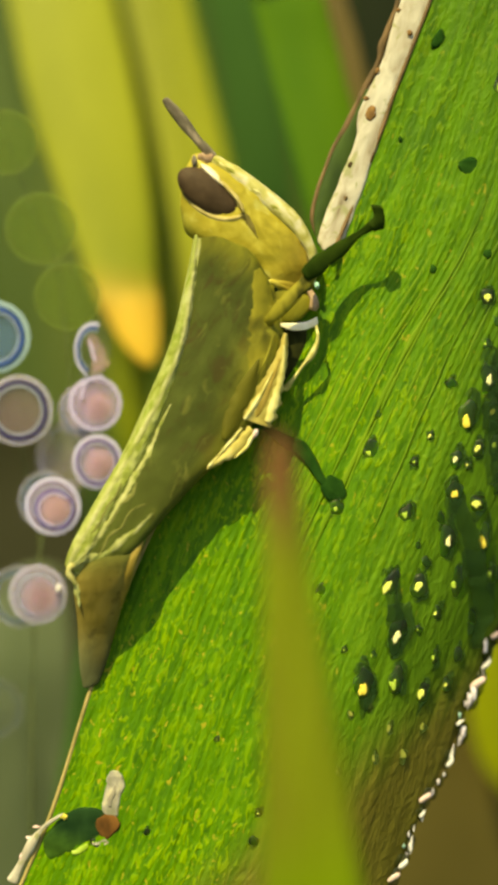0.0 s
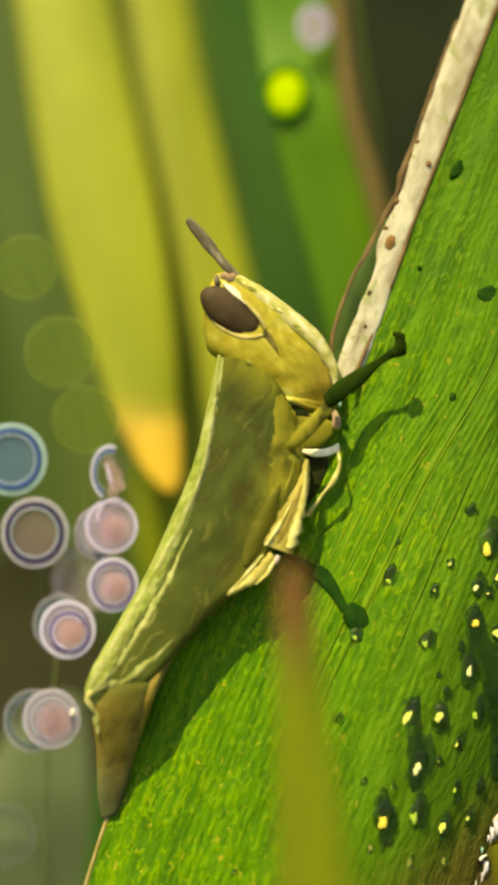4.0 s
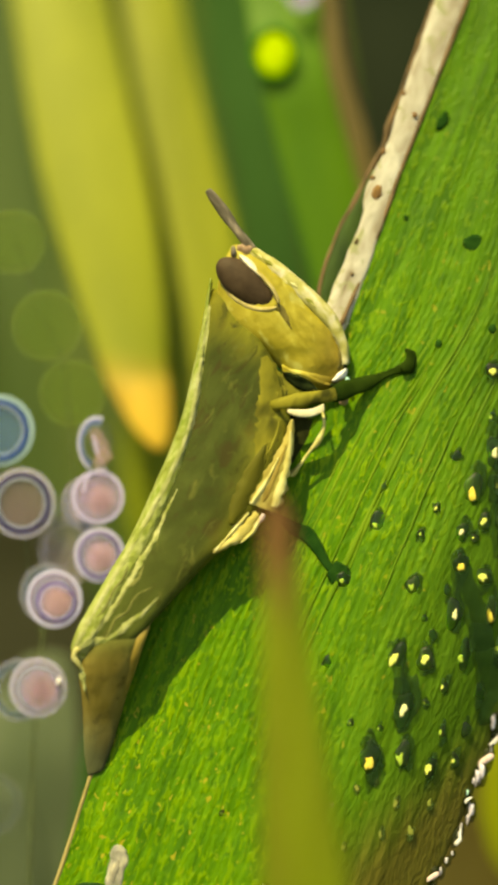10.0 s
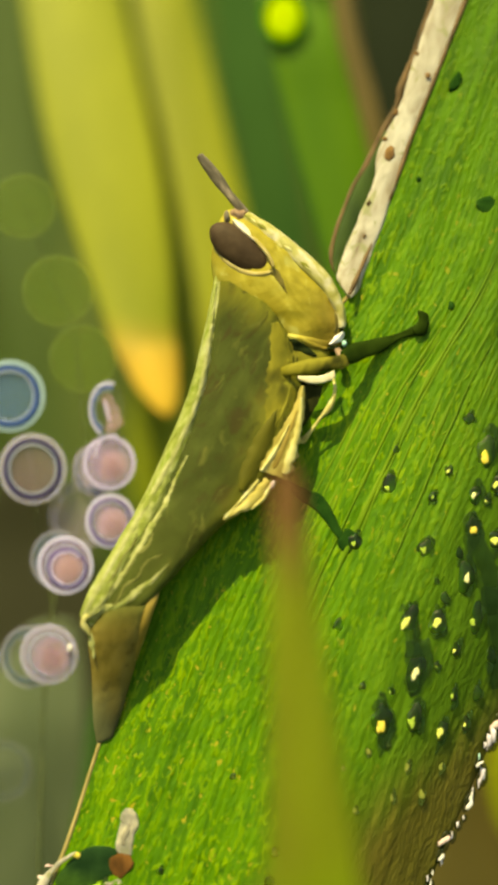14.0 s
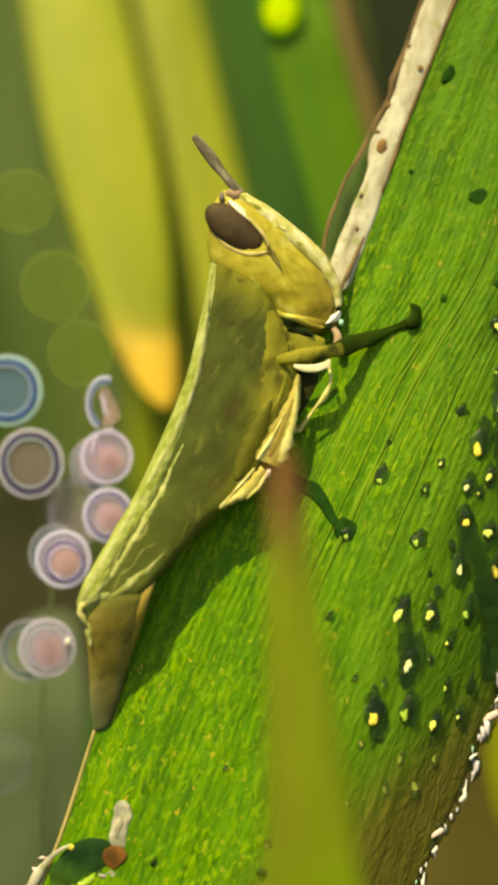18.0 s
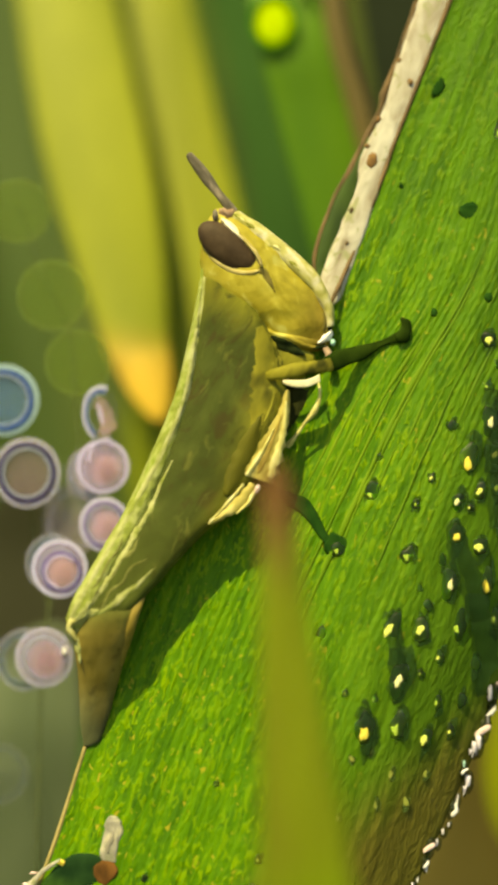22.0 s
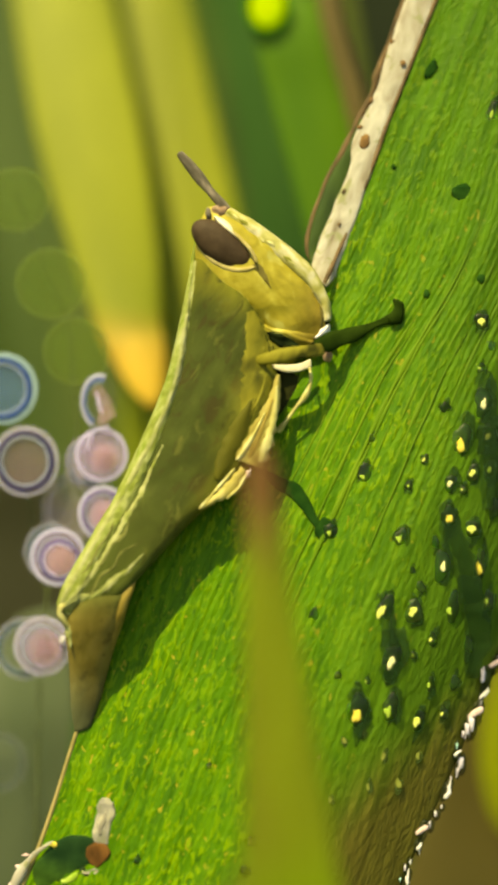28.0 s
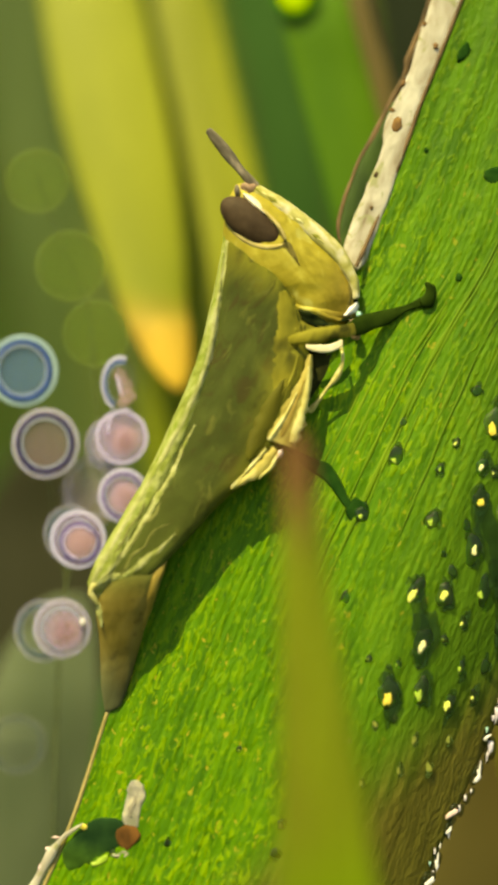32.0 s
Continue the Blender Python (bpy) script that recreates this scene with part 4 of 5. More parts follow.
    limb("side_plate", strip("body", [(446, 536, 8), (456, 572, 20), (458, 620, 28), (456, 664, 27), (444, 704, 18), (432, 728, 7)], 0.012, -1.6, 10, 13, 0.4, 5.0), PLATE, g, "yellow-green plate above the front legs")
    for k, (fold, mat) in enumerate((([(470, 600, 2), (474, 650, 4), (462, 690, 3), (450, 712, 1)], LIMB_SIDE),
                                     ([(452, 690, 2), (430, 726, 4), (412, 760, 3)], FLANK_PALE))):
        limb("plate_fold", strip("body", fold, 0.03, -1.9, 8, 7, 0.6, 30 + k), mat, g)
    limb("hind_body", loft([(140, 1000, 250, 974, -0.80, 0.5), (130, 1030, 246, 1000, -1.15, 0.76), (122, 1064, 236, 1032, -1.36, 0.86), (118, 1100, 220, 1082, -1.25, 0.80), (124, 1150, 203, 1138, -0.88, 0.62), (126, 1198, 190, 1184, -0.6, 0.42), (128, 1240, 178, 1228, -0.5, 0.3), (134, 1276, 164, 1266, -0.45, 0.14)], 9, 24, 2.4, 0.03, freq=2500), HIND, g, "brown hind body hanging beside the leaf margin", skin="hind")
    limb("hind_edge", loft([(228, 1002, 250, 990, -1.50, 0.24), (216, 1034, 241, 1024, -1.78, 0.26), (204, 1070, 229, 1062, -1.72, 0.26), (198, 1104, 217, 1097, -1.42, 0.24), (194, 1136, 205, 1132, -1.12, 0.14)], 8, 14, 2.4, 0.06, 6.0, freq=1500), AMBER, g, "translucent amber lower edge")
    limb("tail_hook", rod([(140, 1046, -2.05, 2), (124, 1052, -2.10, 5), (112, 1058, -2.08, 6), (109, 1070, -2.0, 5), (116, 1082, -1.92, 4), (122, 1092, -1.85, 2)], 8, 10, 0.5, 0.16), CREAM, g, "cream hooked skin at the tail end")
    limb("tail_fold", strip("hind", [(118, 1074, 2), (122, 1092, 5), (126, 1112, 4), (128, 1132, 1)], 0.02, -1.7, 8, 7, 0.7, 17.0), RIDGE_PALE, g, "pale fold below the tail hook")
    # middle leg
    # the sun on this thigh is in its pale yellow tones
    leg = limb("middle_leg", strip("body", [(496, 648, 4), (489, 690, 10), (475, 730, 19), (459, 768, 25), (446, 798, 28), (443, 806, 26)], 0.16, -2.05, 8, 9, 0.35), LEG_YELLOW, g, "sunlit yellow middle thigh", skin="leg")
    limb("thigh_crest", strip("leg", [(494, 668, 2), (492, 700, 4), (484, 740, 7), (472, 778, 8), (464, 804, 7)], 0.05, -2.2, 8, 7, 0.6, 3.0), CREAM, leg, "cream crest")
    limb("thigh_crest", strip("leg", [(472, 716, 1), (452, 756, 4), (432, 786, 5), (422, 800, 4)], 0.05, -2.2, 8, 7, 0.6, 4.0), CREAM, leg, "cream crest")
    limb("thigh_shade", strip("leg", [(486, 692, 2), (470, 736, 5), (452, 776, 7), (444, 794, 3)], 0.02, -2.15, 8, 7, 0.6, 5.0), AMBER, leg, "amber stripe")
    # flat dark shapes on the leaf: the middle leg's shadow, put into colour
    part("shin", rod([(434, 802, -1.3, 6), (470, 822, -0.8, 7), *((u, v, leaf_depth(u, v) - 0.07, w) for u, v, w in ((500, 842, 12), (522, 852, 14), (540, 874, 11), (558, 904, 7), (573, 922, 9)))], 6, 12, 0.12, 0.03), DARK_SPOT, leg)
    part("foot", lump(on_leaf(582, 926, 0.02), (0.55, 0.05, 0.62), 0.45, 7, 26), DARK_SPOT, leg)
    # folded thigh: its shade is in the darker tone
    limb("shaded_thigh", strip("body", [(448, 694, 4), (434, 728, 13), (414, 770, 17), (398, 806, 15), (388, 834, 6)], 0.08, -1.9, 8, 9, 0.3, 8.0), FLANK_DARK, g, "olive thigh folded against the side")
    limb("thigh_line", strip("body", [(456, 690, 1), (446, 726, 2), (430, 766, 3), (412, 806, 2), (400, 832, 1)], 0.02, -2.3, 8, 7, 0.5, 9.0), FLANK_PALE, g)
    limb("hind_thigh_base", strip("body", [(436, 816, 8), (416, 838, 12), (394, 860, 10), (370, 876, 6), (356, 886, 2)], 0.10, -2.3, 8, 9, 0.5, 10.0), LEG_YELLOW, g, "pale folded leg base", skin="base")
    for fold in ([(418, 814, 2), (402, 834, 3), (378, 860, 3), (358, 882, 2)], [(440, 820, 2), (434, 834, 4), (424, 850, 3), (404, 868, 1)]):
        limb("leg_base_fold", strip("base", fold, 0.06, -2.35, 8, 7, 0.7, 11.0), CREAM, g, "cream edge")
    limb("knee", blob(at(441, 824, -2.4), (0.12, 0.08, 0.22), 24, 12, 8, 0.8), GLINT_ROSE, g, "pinkish knee tip")
    limb("breast", loft([(470, 590, 505, 600, -0.35, 0.5), (482, 636, 536, 646, -0.2, 0.45), (486, 690, 526, 700, -0.15, 0.4), (478, 735, 500, 744, -0.15, 0.35), (462, 775, 476, 782, -0.2, 0.3)], 6, 14), UNDERSIDE_SHADE, g, "dark shaded underside of the breast")
    limb("coxa", loft([(484, 630, 486, 636, -1.72, 0.05), (506, 631, 508, 643, -1.75, 0.07), (530, 629, 533, 643, -1.72, 0.07), (552, 620, 554, 634, -1.65, 0.05)], 8, 14, 3.4, 0.05, ends=(0.4, 0.1)), STREAK, g, "bright cream joint of the front leg")
    limb("far_leg", rod([(551, 636, -1.75, 4), (553, 660, -1.7, 4), (543, 686, -1.6, 5), (528, 704, -1.5, 3), (514, 724, -1.4, 4), (500, 742, -1.3, 6), (495, 748, -1.3, 4)], 6, 8, 0.7, 0.10), CREAM, g, "pale thin far leg")
    limb("chin", loft([(414, 590, 416, 606, -0.3, 0.3), (446, 572, 450, 628, -0.95, 0.42), (486, 566, 492, 634, -1.15, 0.36), (520, 574, 520, 628, -1.1, 0.32), (540, 582, 538, 612, -1.05, 0.25)], 8, 18, 3.4, 0.05), LIMB_SIDE, g, "olive-yellow throat", skin="head")
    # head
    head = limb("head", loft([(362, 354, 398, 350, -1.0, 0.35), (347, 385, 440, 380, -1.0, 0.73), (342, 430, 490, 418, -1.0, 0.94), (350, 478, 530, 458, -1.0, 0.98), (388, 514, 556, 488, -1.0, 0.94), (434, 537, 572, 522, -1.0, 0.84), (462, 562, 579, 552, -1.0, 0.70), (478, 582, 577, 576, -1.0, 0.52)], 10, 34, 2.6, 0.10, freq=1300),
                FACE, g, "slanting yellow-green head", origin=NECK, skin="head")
    limb("eye", blob(at(392, 415, -1.72), (1.70, 0.5, 0.87), 37, 28, 16), EYE, head, "dark brown oval eye")
    limb("eye_rim", strip("head", [(344, 392, 3), (352, 414, 5), (368, 437, 5), (392, 452, 5), (418, 459, 5), (440, 457, 4), (450, 453, 2)], 0.03, -1.45, 8, 7, 0.3), EYE_RIM, head, "cream rim under the eye")
    limb("eye_streak", strip("head", [(378, 364, 2), (388, 373, 7), (400, 384, 7), (412, 395, 3), (418, 401, 1)], 0.30, -1.55, 6, 7, 0.3), STREAK, head, "whitish streak above the eye")
    limb("brow", strip("head", [(406, 388, 2), (420, 401, 5), (436, 418, 4), (446, 432, 4), (452, 446, 3)], 0.26, -1.5, 6, 7, 0.4, 2.0), EYE_RIM, head, "peach rim above the eye")
    limb("face_ridge", loft([(390, 364, 410, 351, -1.0, 0.56), (430, 394, 452, 375, -1.0, 0.71), (474, 434, 501, 411, -1.0, 0.80), (516, 470, 545, 449, -1.0, 0.82), (544, 498, 567, 481, -1.0, 0.77), (564, 530, 582, 519, -1.0, 0.66), (568, 552, 584, 547, -1.0, 0.56)], 14, 18, 2.8, 0.045, 3.0, freq=2600), PALE_FACE, head, "pale speckled ridge down the face", skin="ridge")
    limb("antenna", rod([(400, 352, -1.3, 8), (376, 326, -1.35, 8.5), (350, 292, -1.4, 9.5), (330, 268, -1.45, 9.5), (317, 252, -1.5, 8)], 8, 12, 0.6, 0.10), ANTENNA, head, "stubby flat grey-brown antenna")
    limb("antenna_base", blob(at(388, 354, -1.3), (0.42, 0.35, 0.32), 30, 12, 8, 0.6), ANTENNA_BASE, head)
    limb("eye_tubercle", blob(at(367, 359, -1.62), (0.14, 0.2, 0.30), 0, 10, 6), ANTENNA, head)
    limb("cheek_mark", strip("head", [(447, 450, 3), (456, 457, 8), (464, 468, 6), (472, 482, 3), (478, 492, 1)], 0.02, -1.15, 6, 7, 0.6), BELLY, head, "brown mark behind the eye")
    limb("face_shade", strip("head", [(560, 486, 2), (566, 510, 5), (570, 536, 5), (566, 558, 3)], 0.02, -0.95, 8, 7, 0.6, 46.0), BELLY, head, "brownish seam beside the face ridge")
    limb("jaw", loft([(466, 556, 470, 574, -1.3, 0.3), (498, 562, 500, 586, -1.35, 0.36), (530, 566, 528, 590, -1.3, 0.32), (558, 570, 553, 588, -1.2, 0.28)], 8, 14, 2.6, 0.1, freq=2000), FACE, head, skin="head")
    limb("jaw_edge", strip("head", [(464, 558, 3), (480, 565, 4), (506, 572, 5), (530, 584, 5), (552, 587, 3)], 0.02, -1.45, 8, 7, 0.4), FACE, head)
    limb("jaw_slit", strip("head", [(466, 570, 1), (478, 576, 8), (496, 585, 12), (514, 593, 10), (534, 601, 2)], 0.07, -1.5, 8, 7, 0.15), SLIT, head, "dark gap under the jaw")
    limb("lip", strip("head", [(556, 580, 2), (568, 573, 6), (577, 562, 5), (579, 556, 2)], 0.12, -1.30, 6, 7, 0.5), GLINT_WHITE, head, "moist white lip")
    limb("lip_drop", blob(at(583, 578, -1.3), (0.12, 0.15, 0.16), 0, 10, 6, 0.5), GLINT_TEAL, head, "teal glint of moisture")
    limb("mouth_mark", strip("head", [(548, 590, 1), (560, 586, 4), (572, 584, 3)], 0.02, -1.45, 6, 7, 0.3), SLIT, head)
    limb("mouth_mark", strip("head", [(574, 538, 1), (577, 548, 5), (575, 560, 2)], 0.02, -1.25, 6, 7, 0.3), SLIT, head)
    limb("palp", rod([(566, 584, -1.35, 5), (576, 598, -1.45, 6), (578, 612, -1.45, 8), (576, 620, -1.4, 6)], 6, 10, 0.8, 0.1), ANTENNA_BASE, head, "peach feeler below the jaw")
    for u, v, w in ((459, 405, 7), (478, 412, 5), (514, 446, 4), (412, 362, 4)):
        limb("pale_bump", strip("ridge", [(u - 7, v - 4, 1), (u, v, w * 0.7), (u + 7, v + 5, 1)], 0.012, -0.75, 5, 7, 0.4), CREAM, head)
    for u, v, w in ((430, 374, 5), (407, 359, 4), (508, 440, 4)):
        limb("dark_pit", strip("ridge", [(u - 8, v - 5, 1), (u, v, w), (u + 8, v + 6, 1)], 0.01, -0.75, 5, 7, 0.6, u), LIMB, head)
    # front leg: thigh, shin and foot, turned as one about the hip
    thigh = part("front_leg", rod([(450, 628, -1.25, 4), (468, 622, -1.72, 9), (492, 617, -1.88, 12), (526, 611, -1.85, 12), (552, 607, -1.60, 12), (574, 602, -1.15, 11)], 7, 14, 0.4, 0.10), PLATE, g, "olive-green front thigh", origin=HIP)
    front = part("front_shin", rod([(566, 604, -1.15, 13), (588, 597, -0.95, 16), (612, 588, -0.46, 15), (644, 574, -0.08, 11), (676, 561, -0.05, 9), (700, 553, -0.05, 9)], 7, 14, 0.35, 0.14), SHIN, g, "front lower leg, its shadow put into the dark green", origin=KNEE)
    part("foot", loft([(690, 548, 698, 566, -0.20, 0.16), (700, 534, 715, 560, -0.16, 0.20), (698, 522, 717, 529, -0.12, 0.12)], 6, 12, 2, 0.1, freq=2500), SHIN, front)
    return g, head, front, thigh


# ---- water ----
def dome(size, uneven, seed, n=18, m=7):
    """A standing drop, flat below, with a wavering outline, half sizes in mm (across, height, up)."""
    bm = bmesh.new()
    rings = []
    for k in range(m):
        w = math.pi / 2 * k / (m - 1)
        ring = []
        for i in range(n):
            a = 2 * math.pi * i / n
            f = 1 + uneven * noise.noise(Vector((math.cos(a) * 1.2, math.sin(a) * 1.2, seed * 3.7)))
            q = math.cos(w) ** 0.8 * f
            ring.append((math.cos(a) * size[0] * q / 1000, -math.sin(w) * size[1] / 1000, math.sin(a) * size[2] * q / 1000))
        rings.append([bm.verts.new(p) for p in ring] if k < m - 1 else [bm.verts.new((0, -size[1] / 1000, 0))])
    for a, b in zip(rings, rings[1:]):
        for i in range(n):
            j = (i + 1) % n
            bm.faces.new((a[i], a[j], b[j], b[i]) if len(b) > 1 else (a[i], a[j], b[0]))
    bm.faces.new(rings[0][::-1])
    return bm


def dew_on_leaf():
    """Standing drops on the leaf, long ones along the veins among rounder ones: place, half width, length to width."""
    spots = [(854, 558, 14, 1.2), (856, 705, 17, 1.7), (818, 768, 18, 1.5), (648, 830, 13, 1.4), (754, 803, 7, 1.1), (838, 828, 11, 1.6), (796, 846, 13, 1.2), (795, 904, 15, 1.3),
             (711, 941, 12, 1.3), (835, 924, 18, 1.0), (784, 992, 16, 1.8), (847, 985, 14, 1.9), (799, 1062, 14, 2.0), (682, 1066, 16, 1.6), (733, 1072, 16, 1.4), (692, 1160, 17, 1.9),
             (631, 1248, 18, 1.8), (691, 1242, 15, 1.7), (738, 1262, 14, 1.7), (804, 1197, 10, 1.3), (587, 932, 13, 1.2), (560, 1079, 8, 1.5), (609, 1302, 8, 1.2), (567, 1332, 7, 1.1),
             (680, 1329, 9, 1.8), (653, 1380, 10, 1.3), (703, 1378, 11, 1.4), (820, 856, 8, 1.0), (725, 850, 7, 1.3), (791, 712, 9, 1.0), (732, 1150, 7, 1.0), (747, 1030, 9, 1.0),
             (868, 760, 16, 1.4), (868, 820, 13, 1.3), (872, 890, 12, 1.8), (862, 1052, 12, 1.9), (828, 1128, 10, 1.7), (765, 1120, 9, 1.5), (760, 1200, 9, 1.6), (660, 768, 6, 1.3),
             (852, 642, 9, 1.2), (870, 604, 8, 1.2), (784, 1250, 9, 1.5), (645, 1290, 7, 1.5), (588, 1405, 8, 1.2), (650, 1195, 6, 1.4), (772, 950, 7, 1.6), (740, 1330, 9, 1.4),
             (874, 190, 9, 2.6), (730, 1000, 6, 1.2), (600, 1185, 5, 1.2), (437, 1530, 8, 1.0), (445, 1478, 7, 1.0), (372, 1345, 5, 1.0), (246, 1512, 6, 1.0), (150, 1530, 7, 1.0)]
    rnd = random.Random(11)
    protos, used = [], set()
    for k in range(14):
        d = thing("dew_drop", (0, 0, 0), "clear dark green dew drop glinting on the leaf", "dew drop", "dew drops on the leaf")
        part("wet_film", lump((rnd.uniform(-0.1, 0.2) / 1000, 0, rnd.uniform(-0.5, 0.2) / 1000), (1.15, 0.09, 1.55), 0.6, 12 + k, 22), WET, d, "thin dark film of water")
        part("water", dome((0.95, 0.24 + 0.04 * (k % 3), 0.95), 0.5, 31 + k), WATER_THIN if k % 3 == 2 else WATER, d)
        # a pale dome on the water carries the gathered light in its colour
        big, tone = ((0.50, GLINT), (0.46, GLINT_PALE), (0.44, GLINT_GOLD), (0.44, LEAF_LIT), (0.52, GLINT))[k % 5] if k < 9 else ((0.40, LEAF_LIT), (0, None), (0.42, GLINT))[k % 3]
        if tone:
            part("lit_spot", dome((big * rnd.uniform(0.65, 0.95), 0.08, big * rnd.uniform(0.65, 1.0)), 1.0, 61 + k, 16, 4), tone, d, "pale spot, gathered light put into its colour").location = (rnd.uniform(-0.2, 0.15) / 1000, -0.00021 - 0.00004 * (k % 3), rnd.uniform(-0.4, 0.05) / 1000)
        protos.append(d)
    for k in range(4):
        d = thing("dew_drop", (0, 0, 0), "faint pale smear of dew drying on the shaded leaf", "dew drop", "dew drops on the leaf")
        part("water", dome((0.95, 0.16, 0.95), 0.6, 131 + k), SMEAR_DIM, d)
        part("lit_spot", dome((0.5, 0.10, 0.55), 0.9, 151 + k, 14, 4), SMEAR, d, "dull yellow patch, its light put into the colour").location = (rnd.uniform(-0.2, 0.2) / 1000, -0.00008, rnd.uniform(-0.2, 0.2) / 1000)
        protos.append(d)
    for i, (u, v, r, long) in enumerate(spots):
        place = on_leaf(u, v, 0.0)
        pick = 14 + i % 4 if v > 1285 and u > 500 else (i % 9 if i < 19 else 9 + i % 5)
        d = protos[pick] if pick not in used else copy_thing(protos[pick], Matrix.Translation(place))
        used.add(pick)
        d.location = place
        d.rotation_euler = (0, radians(rnd.uniform(4, 20)), 0)
        d.scale = (r * 0.027, r * 0.027, r * long * 0.027)


def wet_runs():
    """Films of water that have run down the leaf between the drops."""
    for run in ([(782, 880, 800, 878), (770, 930, 822, 926), (774, 1000, 846, 996), (782, 1060, 862, 1060), (796, 1130, 868, 1130), (810, 1184, 848, 1184)],
                [(676, 1040, 690, 1036), (668, 1070, 700, 1066), (676, 1120, 702, 1118), (672, 1170, 706, 1168), (682, 1200, 700, 1200)],
                [(848, 650, 872, 648), (834, 690, 880, 690), (836, 770, 884, 770), (842, 850, 880, 850), (850, 890, 872, 890)],
                [(622, 1212, 636, 1210), (616, 1236, 658, 1234), (620, 1270, 656, 1268), (630, 1292, 646, 1292)]):
        d = thing("water_run", on_leaf(run[0][0], run[0][1]), "thin dark film of water run down the leaf", "water film", "films of water on the leaf")
        rows = []
        for a, b, c, e in spline(run, 5):
            a += 11 * noise.noise(Vector((b * 0.035, run[0][0], 0))) + 5 * noise.noise(Vector((b * 0.10, run[0][0], 3)))
            c += 11 * noise.noise(Vector((e * 0.035, run[0][0], 7))) + 5 * noise.noise(Vector((e * 0.10, run[0][0], 9)))
            rows.append((min(a, c - 4), b, max(c, a + 4), e, leaf_depth((a + c) / 2, (b + e) / 2) - 0.05, 0.05))
        half = len(rows) // 2
        part("film", loft(rows[:half + 2], 3, 16, 2.4, 0.03, run[0][0] * 0.1, freq=1400), WET, d)
        part("film", loft(rows[half - 1:], 3, 16, 2.4, 0.03, run[0][0] * 0.1, freq=1400), WET, d)


def margin_dew():
    """Clear beads and slivers of water strung along the leaf's lower margin."""
    rnd = random.Random(5)
    line = spline([(690, 1606), (708, 1562), (720, 1528), (744, 1480), (774, 1430), (788, 1382), (812, 1350), (812, 1304), (828, 1274), (846, 1238), (860, 1190), (900, 1115), (940, 1030)], 3)
    protos = []
    for k in range(7):
        d = thing("dew_bead", (0, 0, 0), "clear glinting dew bead on the leaf margin", "dew drop", "dew beads along the leaf margin")
        part("water", blob((0, 0, 0), (1.0, 0.6, 1.3), rnd.uniform(-40, 40), 12, 8, 0.45), CLEAR, d)
        # each bead's highlight is a pale coloured lump
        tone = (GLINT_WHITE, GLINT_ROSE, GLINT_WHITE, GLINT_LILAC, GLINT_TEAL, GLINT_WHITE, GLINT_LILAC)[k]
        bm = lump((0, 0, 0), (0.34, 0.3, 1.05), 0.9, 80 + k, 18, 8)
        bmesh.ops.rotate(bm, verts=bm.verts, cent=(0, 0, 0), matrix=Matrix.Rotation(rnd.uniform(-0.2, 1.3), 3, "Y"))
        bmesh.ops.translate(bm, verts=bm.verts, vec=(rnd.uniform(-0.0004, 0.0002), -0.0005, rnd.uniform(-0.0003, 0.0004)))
        part("glint", bm, tone, d, "bright sliver, a highlight put into the colour")
        protos.append(d)
    for i, (u, v) in enumerate(line):
        u, v = u + rnd.uniform(-5, 6), v + rnd.uniform(-7, 7)
        place = on_leaf(u, v, 0.15)
        d = protos[i] if i < 7 else copy_thing(protos[rnd.randrange(7)], Matrix.Translation(place))
        d.location = place
        k = rnd.choice((4, 5, 6, 8, 10, 13)) * 0.027
        d.scale = (k, k, k * rnd.uniform(0.8, 1.5))


SWAYING = []


